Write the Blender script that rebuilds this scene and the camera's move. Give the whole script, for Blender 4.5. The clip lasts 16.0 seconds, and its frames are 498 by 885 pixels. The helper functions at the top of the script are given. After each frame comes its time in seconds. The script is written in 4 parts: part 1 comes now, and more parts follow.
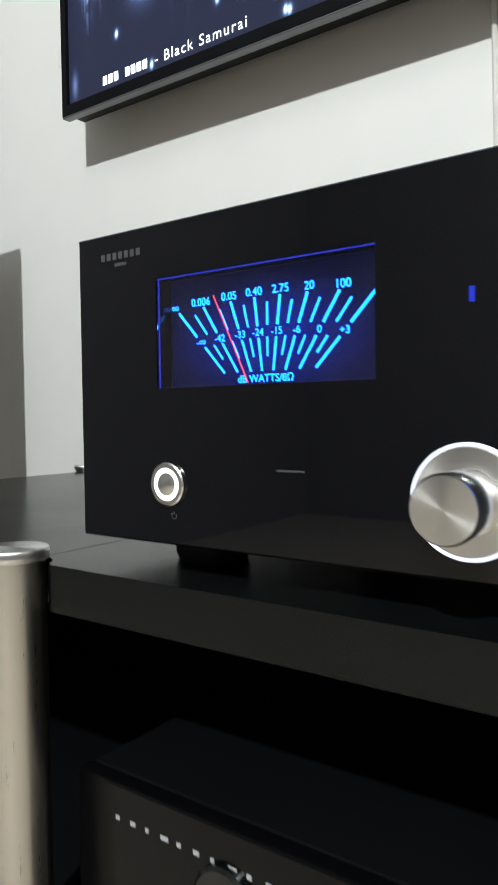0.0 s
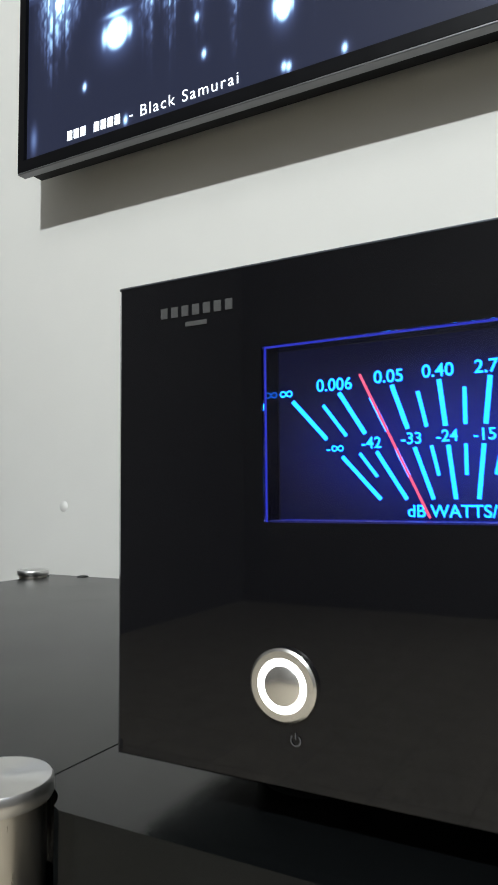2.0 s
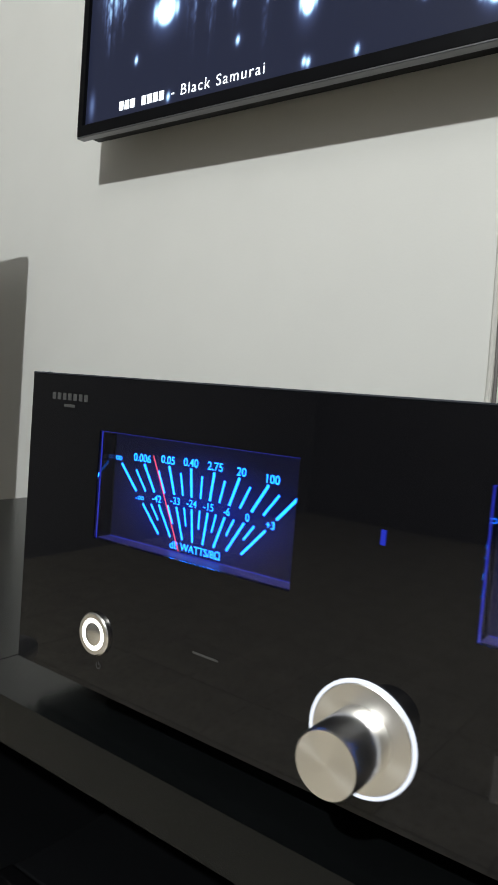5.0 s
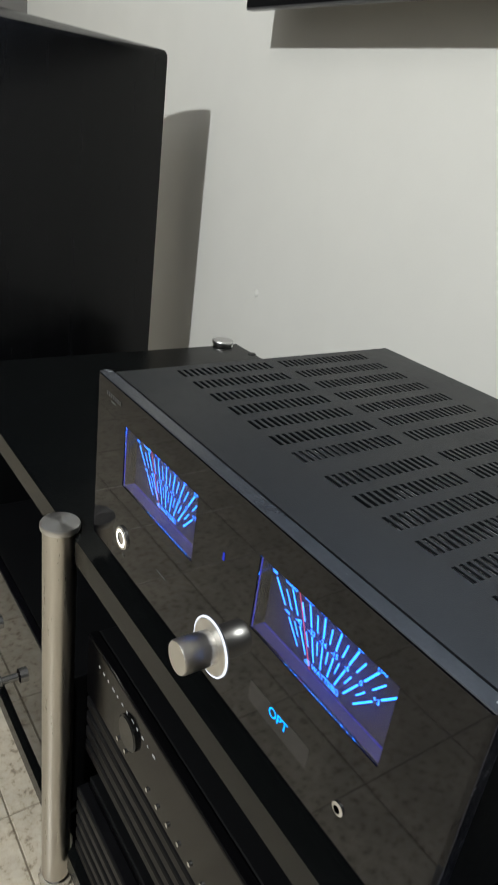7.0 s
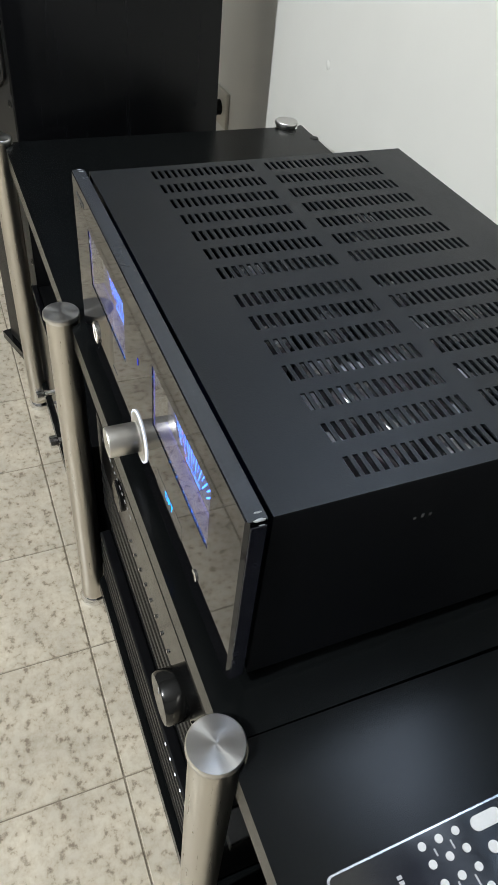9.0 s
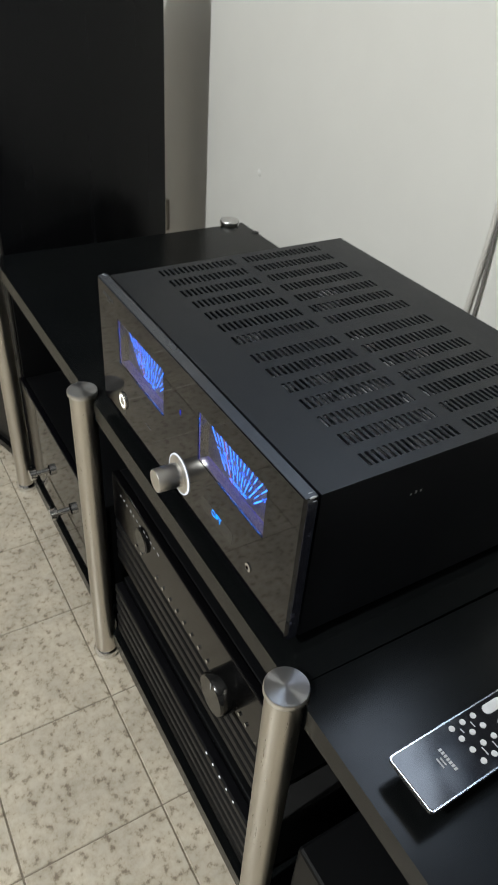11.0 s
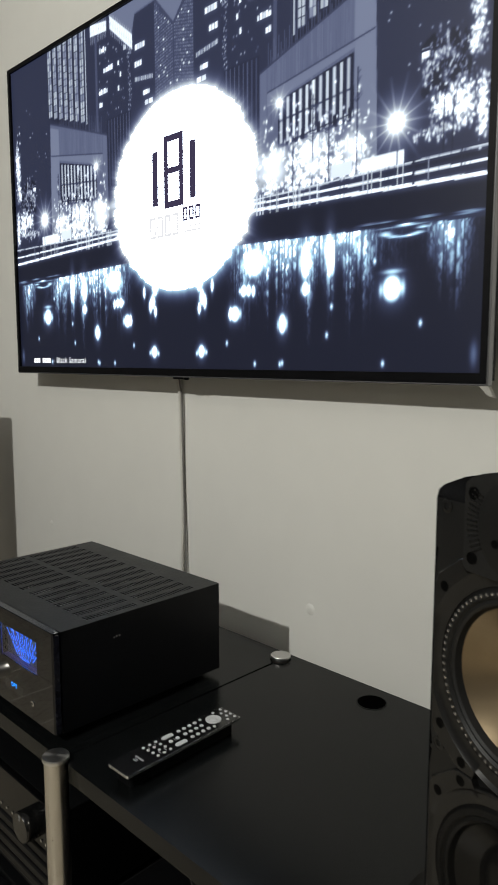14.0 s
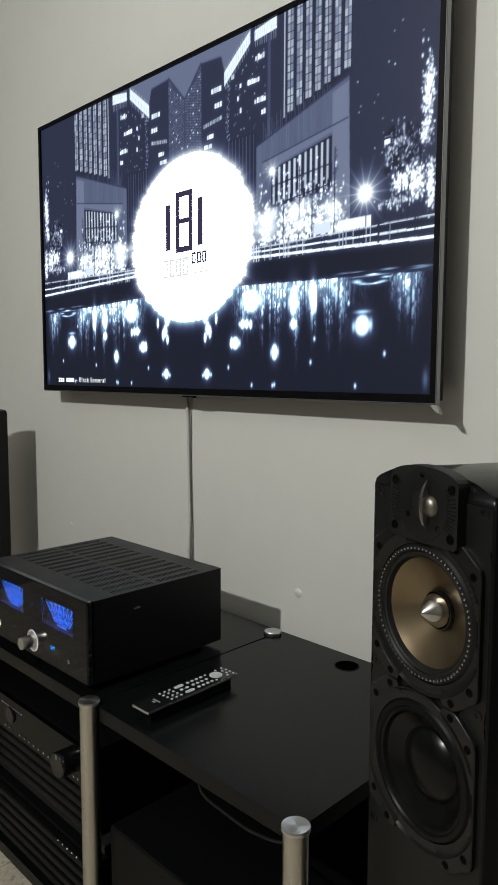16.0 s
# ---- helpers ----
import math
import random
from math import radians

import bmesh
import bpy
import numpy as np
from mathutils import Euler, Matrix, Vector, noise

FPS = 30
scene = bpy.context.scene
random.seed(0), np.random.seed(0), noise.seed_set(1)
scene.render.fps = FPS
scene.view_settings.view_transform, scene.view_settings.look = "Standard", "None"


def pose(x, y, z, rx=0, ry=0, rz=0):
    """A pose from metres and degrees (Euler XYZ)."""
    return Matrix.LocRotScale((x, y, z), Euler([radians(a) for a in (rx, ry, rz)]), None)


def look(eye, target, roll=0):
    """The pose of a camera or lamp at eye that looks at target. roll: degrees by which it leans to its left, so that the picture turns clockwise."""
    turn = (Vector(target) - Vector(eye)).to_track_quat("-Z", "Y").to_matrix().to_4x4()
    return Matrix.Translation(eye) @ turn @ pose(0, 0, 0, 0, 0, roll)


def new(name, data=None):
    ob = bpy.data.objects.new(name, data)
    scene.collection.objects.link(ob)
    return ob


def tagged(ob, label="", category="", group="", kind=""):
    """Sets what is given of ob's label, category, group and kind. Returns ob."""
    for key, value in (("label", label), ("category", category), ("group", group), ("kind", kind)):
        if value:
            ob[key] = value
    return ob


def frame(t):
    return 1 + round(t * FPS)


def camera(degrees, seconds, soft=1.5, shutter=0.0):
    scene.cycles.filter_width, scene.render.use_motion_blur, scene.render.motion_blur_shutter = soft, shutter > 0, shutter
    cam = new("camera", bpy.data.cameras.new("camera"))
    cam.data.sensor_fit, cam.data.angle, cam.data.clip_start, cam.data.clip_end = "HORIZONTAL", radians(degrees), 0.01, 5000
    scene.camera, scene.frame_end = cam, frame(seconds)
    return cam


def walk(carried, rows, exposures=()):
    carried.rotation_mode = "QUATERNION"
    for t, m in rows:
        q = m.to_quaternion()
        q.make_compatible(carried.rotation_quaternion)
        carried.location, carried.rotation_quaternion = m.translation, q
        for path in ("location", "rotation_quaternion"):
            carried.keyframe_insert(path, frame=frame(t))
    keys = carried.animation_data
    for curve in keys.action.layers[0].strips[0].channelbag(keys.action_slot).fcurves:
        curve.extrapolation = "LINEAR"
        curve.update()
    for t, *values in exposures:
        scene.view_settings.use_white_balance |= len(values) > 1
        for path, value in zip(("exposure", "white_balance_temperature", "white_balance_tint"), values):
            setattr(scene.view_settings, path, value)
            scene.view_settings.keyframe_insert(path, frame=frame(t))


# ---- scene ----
cam = camera(39.4, 16.0, shutter=0.3)
PATH = [
    (0, (0.09, -0.266, 0.631), (-1.069, 1.363, 0.556), -0.7),
    (0.5, (0.024, -0.238, 0.641), (-1.094, 1.42, 0.671), -1.0),
    (1, (-0.015, -0.217, 0.642), (-1.095, 1.464, 0.74), 0.2),
    (1.5, (-0.035, -0.204, 0.645), (-1.048, 1.513, 0.802), 0.0),
    (2, (-0.054, -0.195, 0.655), (-1.019, 1.551, 0.802), -0.5),
    (2.5, (-0.078, -0.172, 0.672), (-1.041, 1.575, 0.813), -0.2),
    (3, (-0.08, -0.162, 0.685), (-1.047, 1.584, 0.815), -1.3),
    (5.5, (0.186, -0.255, 0.763), (-1.084, 1.26, 0.458), 6.5),
    (6, (0.252, -0.264, 0.858), (-1.096, 1.116, 0.325), 6.5),
    (6.2, (0.286, -0.279, 0.908), (-1.035, 1.078, 0.262), 7.2),
    (6.5, (0.331, -0.282, 0.944), (-1.007, 1.015, 0.215), 8.1),
    (7, (0.325, -0.231, 0.944), (-1.131, 0.857, 0.109), 7.9),
    (7.5, (0.339, -0.167, 0.929), (-1.06, 0.771, -0.149), 7.2),
    (8, (0.387, -0.126, 0.947), (-0.926, 0.632, -0.358), 7.5),
    (8.5, (0.411, -0.11, 0.986), (-0.912, 0.558, -0.357), 6.8),
    (9, (0.417, -0.105, 1.004), (-0.873, 0.543, -0.38), 6.9),
    (11.3, (0.556, -0.27, 1.075), (-0.808, 0.707, -0.012), 3.4),
    (11.5, (0.589, -0.287, 1.081), (-0.824, 0.781, 0.151), 2.3),
    (12, (0.694, -0.385, 1.121), (-0.653, 0.931, 0.445), 1.3),
    (12.5, (0.786, -0.429, 1.154), (-0.608, 0.938, 0.721), 0.3),
    (13, (0.939, -0.45, 1.166), (-0.547, 0.867, 0.932), 0.8),
    (13.5, (1.067, -0.465, 1.164), (-0.416, 0.86, 0.953), -0.5),
    (14, (1.144, -0.51, 1.145), (-0.253, 0.901, 0.907), 0.0),
    (14.5, (1.23, -0.573, 1.142), (-0.118, 0.888, 0.922), -0.1),
    (15, (1.301, -0.614, 1.144), (-0.022, 0.872, 0.944), 0.2),
    (15.5, (1.32, -0.647, 1.148), (-0.05, 0.799, 0.961), 0.5),
    (16, (1.336, -0.69, 1.16), (-0.068, 0.721, 0.966), 0.2),
]
walk(cam, [(t, look(eye, target, roll)) for t, eye, target, roll in PATH],
     exposures=[(0.0, 1.6, 6000, 8), (1.5, 1.45, 6000, 8), (3.0, 1.35, 6100, 8), (5.5, 1.15, 6150, 8), (6.5, 1.15, 6200, 7), (7.0, 1.25, 6250, 8),
                (7.5, 1.5, 6200, 8), (8.0, 1.65, 6150, 8), (9.0, 1.6, 6100, 8), (11.5, 1.15, 6300, 8), (12.0, 0.95, 6400, 7), (12.5, 0.25, 6800, 9),
                (13.0, 0.0, 6850, 9), (13.5, 0.05, 6850, 9), (14.0, 0.55, 6650, 8), (14.5, 0.6, 6600, 8), (15.5, 0.46, 6450, 7), (16.0, 0.40, 6450, 7)])

# ---- light ----
world = bpy.data.worlds.new("world")
world.use_nodes = True
world.node_tree.nodes["Background"].inputs["Color"].default_value = (0.9, 0.95, 1.0, 1)
world.node_tree.nodes["Background"].inputs["Strength"].default_value = 0.02
scene.world = world

lamp_data = bpy.data.lights.new("room_bulb", "POINT")
lamp_data.energy, lamp_data.color, lamp_data.shadow_soft_size = 98.0, (0.985, 0.985, 0.945), 0.03
new("room_bulb", lamp_data).matrix_world = pose(0.36, -1.85, 2.27)


# ---- materials ----
def mat(name, base, rough=0.5, metal=0.0, vary=0.0, scale=20.0, bump=0.0, bump_scale=200.0, rough_vary=0.0,
        emit=None, power=0.0, coat=0.0, stretch=(1, 1, 1), spec=0.5):
    m = bpy.data.materials.new(name)
    m.use_nodes = True
    nt = m.node_tree
    b = nt.nodes["Principled BSDF"]
    b.inputs["Base Color"].default_value = (*base, 1)
    b.inputs["Roughness"].default_value = rough
    b.inputs["Metallic"].default_value = metal
    b.inputs["Coat Weight"].default_value = coat
    b.inputs["Specular IOR Level"].default_value = spec
    if emit:
        b.inputs["Emission Color"].default_value = (*emit, 1)
        b.inputs["Emission Strength"].default_value = power
    if vary or bump or rough_vary:
        co = nt.nodes.new("ShaderNodeTexCoord")
        mp = nt.nodes.new("ShaderNodeMapping")
        mp.inputs["Scale"].default_value = stretch
        nt.links.new(co.outputs["Object"], mp.inputs["Vector"])
    if vary or rough_vary:
        n = nt.nodes.new("ShaderNodeTexNoise")
        n.inputs["Scale"].default_value, n.inputs["Detail"].default_value = scale, 6
        n2 = nt.nodes.new("ShaderNodeTexNoise")
        n2.inputs["Scale"].default_value, n2.inputs["Detail"].default_value = scale * 9, 3
        nt.links.new(mp.outputs["Vector"], n.inputs["Vector"])
        nt.links.new(mp.outputs["Vector"], n2.inputs["Vector"])
        mix = nt.nodes.new("ShaderNodeMath")
        mix.operation = "MULTIPLY_ADD"
        mix.inputs[1].default_value = 0.35
        half = nt.nodes.new("ShaderNodeMath")
        half.operation = "MULTIPLY"
        half.inputs[1].default_value = 0.65
        nt.links.new(n.outputs["Fac"], half.inputs[0])
        nt.links.new(n2.outputs["Fac"], mix.inputs[0])
        nt.links.new(half.outputs[0], mix.inputs[2])
        if vary:
            r = nt.nodes.new("ShaderNodeMapRange")
            r.inputs["From Min"].default_value, r.inputs["From Max"].default_value = 0.3, 0.7
            r.inputs["To Min"].default_value, r.inputs["To Max"].default_value = 1 - vary, 1 + vary
            nt.links.new(mix.outputs[0], r.inputs["Value"])
            v = nt.nodes.new("ShaderNodeVectorMath")
            v.operation = "SCALE"
            v.inputs[0].default_value = base
            nt.links.new(r.outputs["Result"], v.inputs["Scale"])
            nt.links.new(v.outputs["Vector"], b.inputs["Base Color"])
        if rough_vary:
            r = nt.nodes.new("ShaderNodeMapRange")
            r.inputs["From Min"].default_value, r.inputs["From Max"].default_value = 0.3, 0.7
            r.inputs["To Min"].default_value, r.inputs["To Max"].default_value = max(0.02, rough - rough_vary), rough + rough_vary
            nt.links.new(mix.outputs[0], r.inputs["Value"])
            nt.links.new(r.outputs["Result"], b.inputs["Roughness"])
    if bump:
        n = nt.nodes.new("ShaderNodeTexNoise")
        n.inputs["Scale"].default_value, n.inputs["Detail"].default_value = bump_scale, 4
        nt.links.new(mp.outputs["Vector"], n.inputs["Vector"])
        u = nt.nodes.new("ShaderNodeBump")
        u.inputs["Strength"].default_value, u.inputs["Distance"].default_value = bump, 0.001
        nt.links.new(n.outputs["Fac"], u.inputs["Height"])
        nt.links.new(u.outputs["Normal"], b.inputs["Normal"])
    return m


def glow(name, colour, power):
    return mat(name, (0.004, 0.004, 0.005), 0.5, emit=colour, power=power, spec=0.1)


def terrazzo():
    m = mat("terrazzo", (0.5, 0.45, 0.36), 0.35, rough_vary=0.1, scale=8)
    nt = m.node_tree
    b = nt.nodes["Principled BSDF"]
    co = nt.nodes.new("ShaderNodeNewGeometry")
    big = nt.nodes.new("ShaderNodeTexNoise")
    big.inputs["Scale"].default_value, big.inputs["Detail"].default_value = 14, 5
    chips = nt.nodes.new("ShaderNodeTexNoise")
    chips.inputs["Scale"].default_value, chips.inputs["Detail"].default_value, chips.inputs["Roughness"].default_value = 72, 3, 0.6
    for n in (big, chips):
        nt.links.new(co.outputs["Position"], n.inputs["Vector"])
    ramp = nt.nodes.new("ShaderNodeValToRGB")
    e = ramp.color_ramp.elements
    e[0].position, e[0].color = 0.33, (0.25, 0.205, 0.15, 1)
    e[1].position, e[1].color = 0.44, (0.49, 0.43, 0.335, 1)
    x = e.new(0.62)
    x.color = (0.56, 0.51, 0.42, 1)
    nt.links.new(chips.outputs["Fac"], ramp.inputs["Fac"])
    r = nt.nodes.new("ShaderNodeMapRange")
    r.inputs["From Min"].default_value, r.inputs["From Max"].default_value = 0.3, 0.7
    r.inputs["To Min"].default_value, r.inputs["To Max"].default_value = 0.82, 1.12
    nt.links.new(big.outputs["Fac"], r.inputs["Value"])
    v = nt.nodes.new("ShaderNodeVectorMath")
    v.operation = "SCALE"
    nt.links.new(ramp.outputs["Color"], v.inputs[0])
    nt.links.new(r.outputs["Result"], v.inputs["Scale"])
    nt.links.new(v.outputs["Vector"], b.inputs["Base Color"])
    return m


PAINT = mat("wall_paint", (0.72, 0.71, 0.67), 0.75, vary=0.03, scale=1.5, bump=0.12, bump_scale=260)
# Unseen walls: dark tone added to hold down fill light and reflections.
DIM_WALL = mat("dim_unseen_wall", (0.16, 0.155, 0.15), 0.8, vary=0.05, scale=2)
DIM_CEILING = mat("dim_unseen_ceiling", (0.30, 0.295, 0.29), 0.8, vary=0.02, scale=2)
TERRAZZO = terrazzo()
GROUT = mat("grout", (0.25, 0.215, 0.165), 0.9, vary=0.2, scale=30)
LACQUER = mat("black_lacquer", (0.0036, 0.0041, 0.0043), 0.23, vary=0.2, scale=12, bump=0.035, bump_scale=900, rough_vary=0.03, spec=0.20)
STEEL = mat("brushed_steel", (0.60, 0.57, 0.52), 0.30, 1.0, vary=0.03, scale=25, rough_vary=0.04, stretch=(8, 8, 0.5))


def turned(name, base, rough, axis):
    m = mat(name, base, rough, 1.0)
    t = m.node_tree.nodes.new("ShaderNodeTangent")
    t.direction_type, t.axis = "RADIAL", axis
    b = m.node_tree.nodes["Principled BSDF"]
    b.inputs["Anisotropic"].default_value = 0.8
    m.node_tree.links.new(t.outputs["Tangent"], b.inputs["Tangent"])
    return m


CAP_STEEL = turned("turned_steel", (0.68, 0.67, 0.66), 0.30, "Z")
KNOB_ALU = turned("turned_knob", (0.74, 0.72, 0.69), 0.28, "Y")
CHROME = mat("chrome", (0.8, 0.8, 0.8), 0.12, 1.0)
ALU = mat("turned_aluminium", (0.74, 0.72, 0.69), 0.25, 1.0, vary=0.05, scale=40, rough_vary=0.06)
SATIN_BLACK = mat("satin_black_sheet", (0.0062, 0.0072, 0.0088), 0.42, vary=0.12, scale=15, bump=0.15, bump_scale=900, rough_vary=0.05, spec=0.36)
BLACK_GLASS = mat("black_acrylic", (0.003, 0.003, 0.004), 0.035, spec=0.32)
FASCIA = mat("receiver_gloss", (0.0022, 0.0022, 0.0026), 0.16, rough_vary=0.04, scale=30, spec=0.19)
DARK_SHEET = mat("dark_sheet", (0.0035, 0.0037, 0.0042), 0.45, vary=0.15, scale=18, spec=0.12)
# Copy of satin_black_sheet, darker and duller: the side's shade as colour.
SHADED_SHEET = mat("shaded_side_sheet", (0.0048, 0.0052, 0.0066), 0.36, vary=0.12, scale=15, bump=0.12, bump_scale=900, rough_vary=0.05, spec=0.2)
ACRYLIC_TOP = mat("sawn_acrylic_edge", (0.030, 0.033, 0.039), 0.24, vary=0.12, rough_vary=0.05, scale=40, bump=0.06, bump_scale=140, spec=0.5)
CORNER_GLINT = mat("pale_corner_glint", (0.30, 0.31, 0.32), 0.25, vary=0.5, scale=220, spec=0.6)
ACRYLIC_EDGE = mat("polished_acrylic_edge", (0.011, 0.012, 0.019), 0.16, vary=0.5, rough_vary=0.2, scale=90, bump=0.25, bump_scale=140, spec=0.4)
MATT_BLACK = mat("matt_black", (0.012, 0.012, 0.012), 0.6, vary=0.2, scale=20, spec=0.15)
PLASTIC = mat("black_plastic", (0.0038, 0.0038, 0.0046), 0.36, vary=0.15, scale=25, rough_vary=0.08, spec=0.12)
RUBBER = mat("rubber", (0.007, 0.007, 0.007), 0.42, vary=0.2, scale=40, spec=0.35)
INNER_METAL = mat("galvanised", (0.72, 0.70, 0.72), 0.3, 0.7, vary=0.15, scale=25)
HEATSINK = mat("dark_aluminium", (0.07, 0.07, 0.075), 0.35, 1.0, vary=0.2, scale=25)
VENEER = mat("black_satin_cabinet", (0.0034, 0.0035, 0.0040), 0.24, vary=0.3, scale=10, bump=0.04, bump_scale=160, stretch=(6, 6, 0.4), rough_vary=0.05, spec=0.18)
BAFFLE = mat("speaker_baffle", (0.0075, 0.0075, 0.0075), 0.34, vary=0.15, scale=30, bump=0.15, bump_scale=800, rough_vary=0.06, spec=0.28)
GLOSS_BLACK = mat("gloss_black", (0.004, 0.004, 0.004), 0.11, spec=0.5)
# Black rubber ribs coloured as pale metal, so glints are in the colour.
RIB_GLINT = mat("rib_glint", (0.42, 0.40, 0.37), 0.15, 0.8)
SCREW_BLACK = mat("screw_black", (0.0012, 0.0012, 0.0012), 0.5, spec=0.05)
PLATE = mat("driver_plate", (0.0075, 0.0074, 0.0073), 0.22, vary=0.15, scale=30, bump=0.05, bump_scale=600, rough_vary=0.04, spec=0.34)
DARK_RUBBER = mat("dark_rubber", (0.0045, 0.0045, 0.0045), 0.34, vary=0.2, scale=40, spec=0.16)
STIPPLE = mat("stippled_plate", (0.009, 0.009, 0.009), 0.34, vary=0.3, scale=300, bump=0.6, bump_scale=900, spec=0.34)
CONE = mat("mica_cone", (0.225, 0.172, 0.108), 0.30, 0.92, vary=0.05, scale=60)
CONE_DARK = mat("dark_cone", (0.0035, 0.0035, 0.0035), 0.24, spec=0.2)
PHASE_PLUG = mat("phase_plug", (0.66, 0.64, 0.60), 0.22, 1.0)
TWEETER_DOME = mat("dome_metal", (0.24, 0.22, 0.19), 0.42, 1.0)
WHITE_CABLE = mat("white_cable", (0.62, 0.60, 0.55), 0.5, vary=0.06, scale=30)
PRINT_GREY = mat("grey_print", (0.06, 0.06, 0.063), 0.5)
GLOSS_BUMP = mat("gloss_wall_bump", (0.76, 0.75, 0.71), 0.42, spec=0.9)
PRINT_DIM = mat("dim_print", (0.05, 0.05, 0.05), 0.5)
PRINT_LIGHT = mat("light_print", (0.36, 0.36, 0.37), 0.5)
KEY_GREY = mat("grey_rubber_key", (0.55, 0.55, 0.56), 0.55, vary=0.06, scale=90)
REMOTE_BLACK = mat("remote_gloss", (0.008, 0.008, 0.009), 0.12, rough_vary=0.05, scale=60)
RIM_METAL = mat("remote_rim", (0.75, 0.75, 0.76), 0.25, 1.0)
BEIGE_BOX = mat("socket_plastic", (0.6, 0.57, 0.5), 0.45)
TAPE = mat("paper_tape", (0.36, 0.35, 0.32), 0.4, vary=0.3, scale=150)
CYAN = glow("meter_cyan", (0.014, 0.155, 1.0), 3.0)
DIAL = mat("meter_dial", (0.01, 0.01, 0.03), 0.35, emit=(0.012, 0.035, 0.75), power=0.05, spec=0.1)
_c, _d, _r = (DIAL.node_tree.nodes.new(k) for k in ("ShaderNodeTexCoord", "ShaderNodeVectorMath", "ShaderNodeMapRange"))
_d.operation, _d.inputs[1].default_value = "DISTANCE", (0.5, 0.0, 0.42)
_r.interpolation_type = "SMOOTHSTEP"
_r.inputs["From Min"].default_value, _r.inputs["From Max"].default_value = 0.0, 0.52
_r.inputs["To Min"].default_value, _r.inputs["To Max"].default_value = 0.105, 0.007
DIAL.node_tree.links.new(_c.outputs["Generated"], _d.inputs[0])
DIAL.node_tree.links.new(_d.outputs["Value"], _r.inputs["Value"])
DIAL.node_tree.links.new(_r.outputs["Result"], DIAL.node_tree.nodes["Principled BSDF"].inputs["Emission Strength"])
DIAL_EDGE = glow("meter_edge_light", (0.04, 0.05, 0.75), 0.24)
GUIDE = mat("light_guide", (0.03, 0.03, 0.08), 0.3, emit=(0.06, 0.05, 0.60), power=0.05, spec=0.1)
NEEDLE = glow("meter_needle", (0.95, 0.10, 0.20), 0.5)
RING_LED = glow("button_ring_light", (1.0, 0.95, 0.86), 2.0)
KNOB_RING = glow("knob_ring_light", (0.9, 0.92, 1.0), 0.5)
WHITE_LED = glow("panel_led", (0.9, 0.92, 1.0), 0.5)


# ---- building helpers ----
def part(name, bm, material, parent=None, label="", smooth=False):
    bmesh.ops.recalc_face_normals(bm, faces=bm.faces[:])
    me = bpy.data.meshes.new(name)
    bm.to_mesh(me)
    bm.free()
    for m in material if isinstance(material, (list, tuple)) else [material]:
        me.materials.append(m)
    if smooth:
        me.polygons.foreach_set("use_smooth", [True] * len(me.polygons))
        me.set_sharp_from_angle(angle=radians(35))
    ob = new(name, me)
    if parent:
        ob.parent = parent
        ob.matrix_parent_inverse = Matrix.Identity(4)
    if label:
        ob["label"] = label
    return ob


def thing(name, at, label, category, group="", kind="", rz=0):
    ob = new(name)
    ob.empty_display_size = 0.05
    ob.matrix_world = pose(*at, 0, 0, rz)
    return tagged(ob, label, category, group, kind)


def box(x0, x1, y0, y1, z0, z1, bevel=0.0, seg=2, bm=None):
    own = bmesh.new()
    bmesh.ops.create_cube(own, size=1.0)
    for v in own.verts:
        v.co = ((x0 + x1) / 2 + v.co.x * (x1 - x0), (y0 + y1) / 2 + v.co.y * (y1 - y0), (z0 + z1) / 2 + v.co.z * (z1 - z0))
    if bevel:
        bmesh.ops.bevel(own, geom=own.edges[:], offset=bevel, segments=seg, affect="EDGES", profile=0.5)
    return add(bm, own)


def add(bm, own):
    if bm is None:
        return own
    me = bpy.data.meshes.new("joined")
    own.to_mesh(me)
    own.free()
    bm.from_mesh(me)
    bpy.data.meshes.remove(me)
    return bm


def spin(profile, steps=40, axis="z", at=(0, 0, 0), bm=None, sx=1.0, ends=True):
    """A turned body: (radius, height) pairs from one end to the other; axis "y" points out of a front, towards -y."""
    own = bmesh.new()
    rings = []
    for r, h in profile:
        ring = []
        for k in range(steps if r > 1e-6 else 1):
            a = 2 * math.pi * k / steps
            p = (r * math.cos(a) * sx, r * math.sin(a), h)
            if axis == "y":
                p = (p[0], -p[2], p[1])
            ring.append(own.verts.new((p[0] + at[0], p[1] + at[1], p[2] + at[2])))
        rings.append(ring)
    for a, b in zip(rings, rings[1:]):
        for k in range(steps):
            q = [a[k % len(a)], a[(k + 1) % len(a)], b[(k + 1) % len(b)], b[k % len(b)]]
            q = list(dict.fromkeys(q))
            if len(q) > 2:
                own.faces.new(q)
    for ring in (rings[0], rings[-1]):
        if ends and len(ring) > 2:
            own.faces.new(ring)
    return add(bm, own)


def prism(points, y0, y1, bm=None, axis="y", bevel=0.0):
    """A flat outline pushed from y0 to y1 (or from z0 to z1 with axis "z")."""
    own = bmesh.new()
    put = (lambda p, d: (p[0], d, p[1])) if axis == "y" else (lambda p, d: (p[0], p[1], d))
    a = [own.verts.new(put(p, y0)) for p in points]
    b = [own.verts.new(put(p, y1)) for p in points]
    own.faces.new(a)
    own.faces.new(b)
    for k in range(len(a)):
        own.faces.new((a[k], a[(k + 1) % len(a)], b[(k + 1) % len(a)], b[k]))
    if bevel:
        edges = [e for e in own.edges if e.calc_face_angle(0) > 0.6]
        bmesh.ops.bevel(own, geom=edges, offset=bevel, segments=2, affect="EDGES", profile=0.5)
    return add(bm, own)


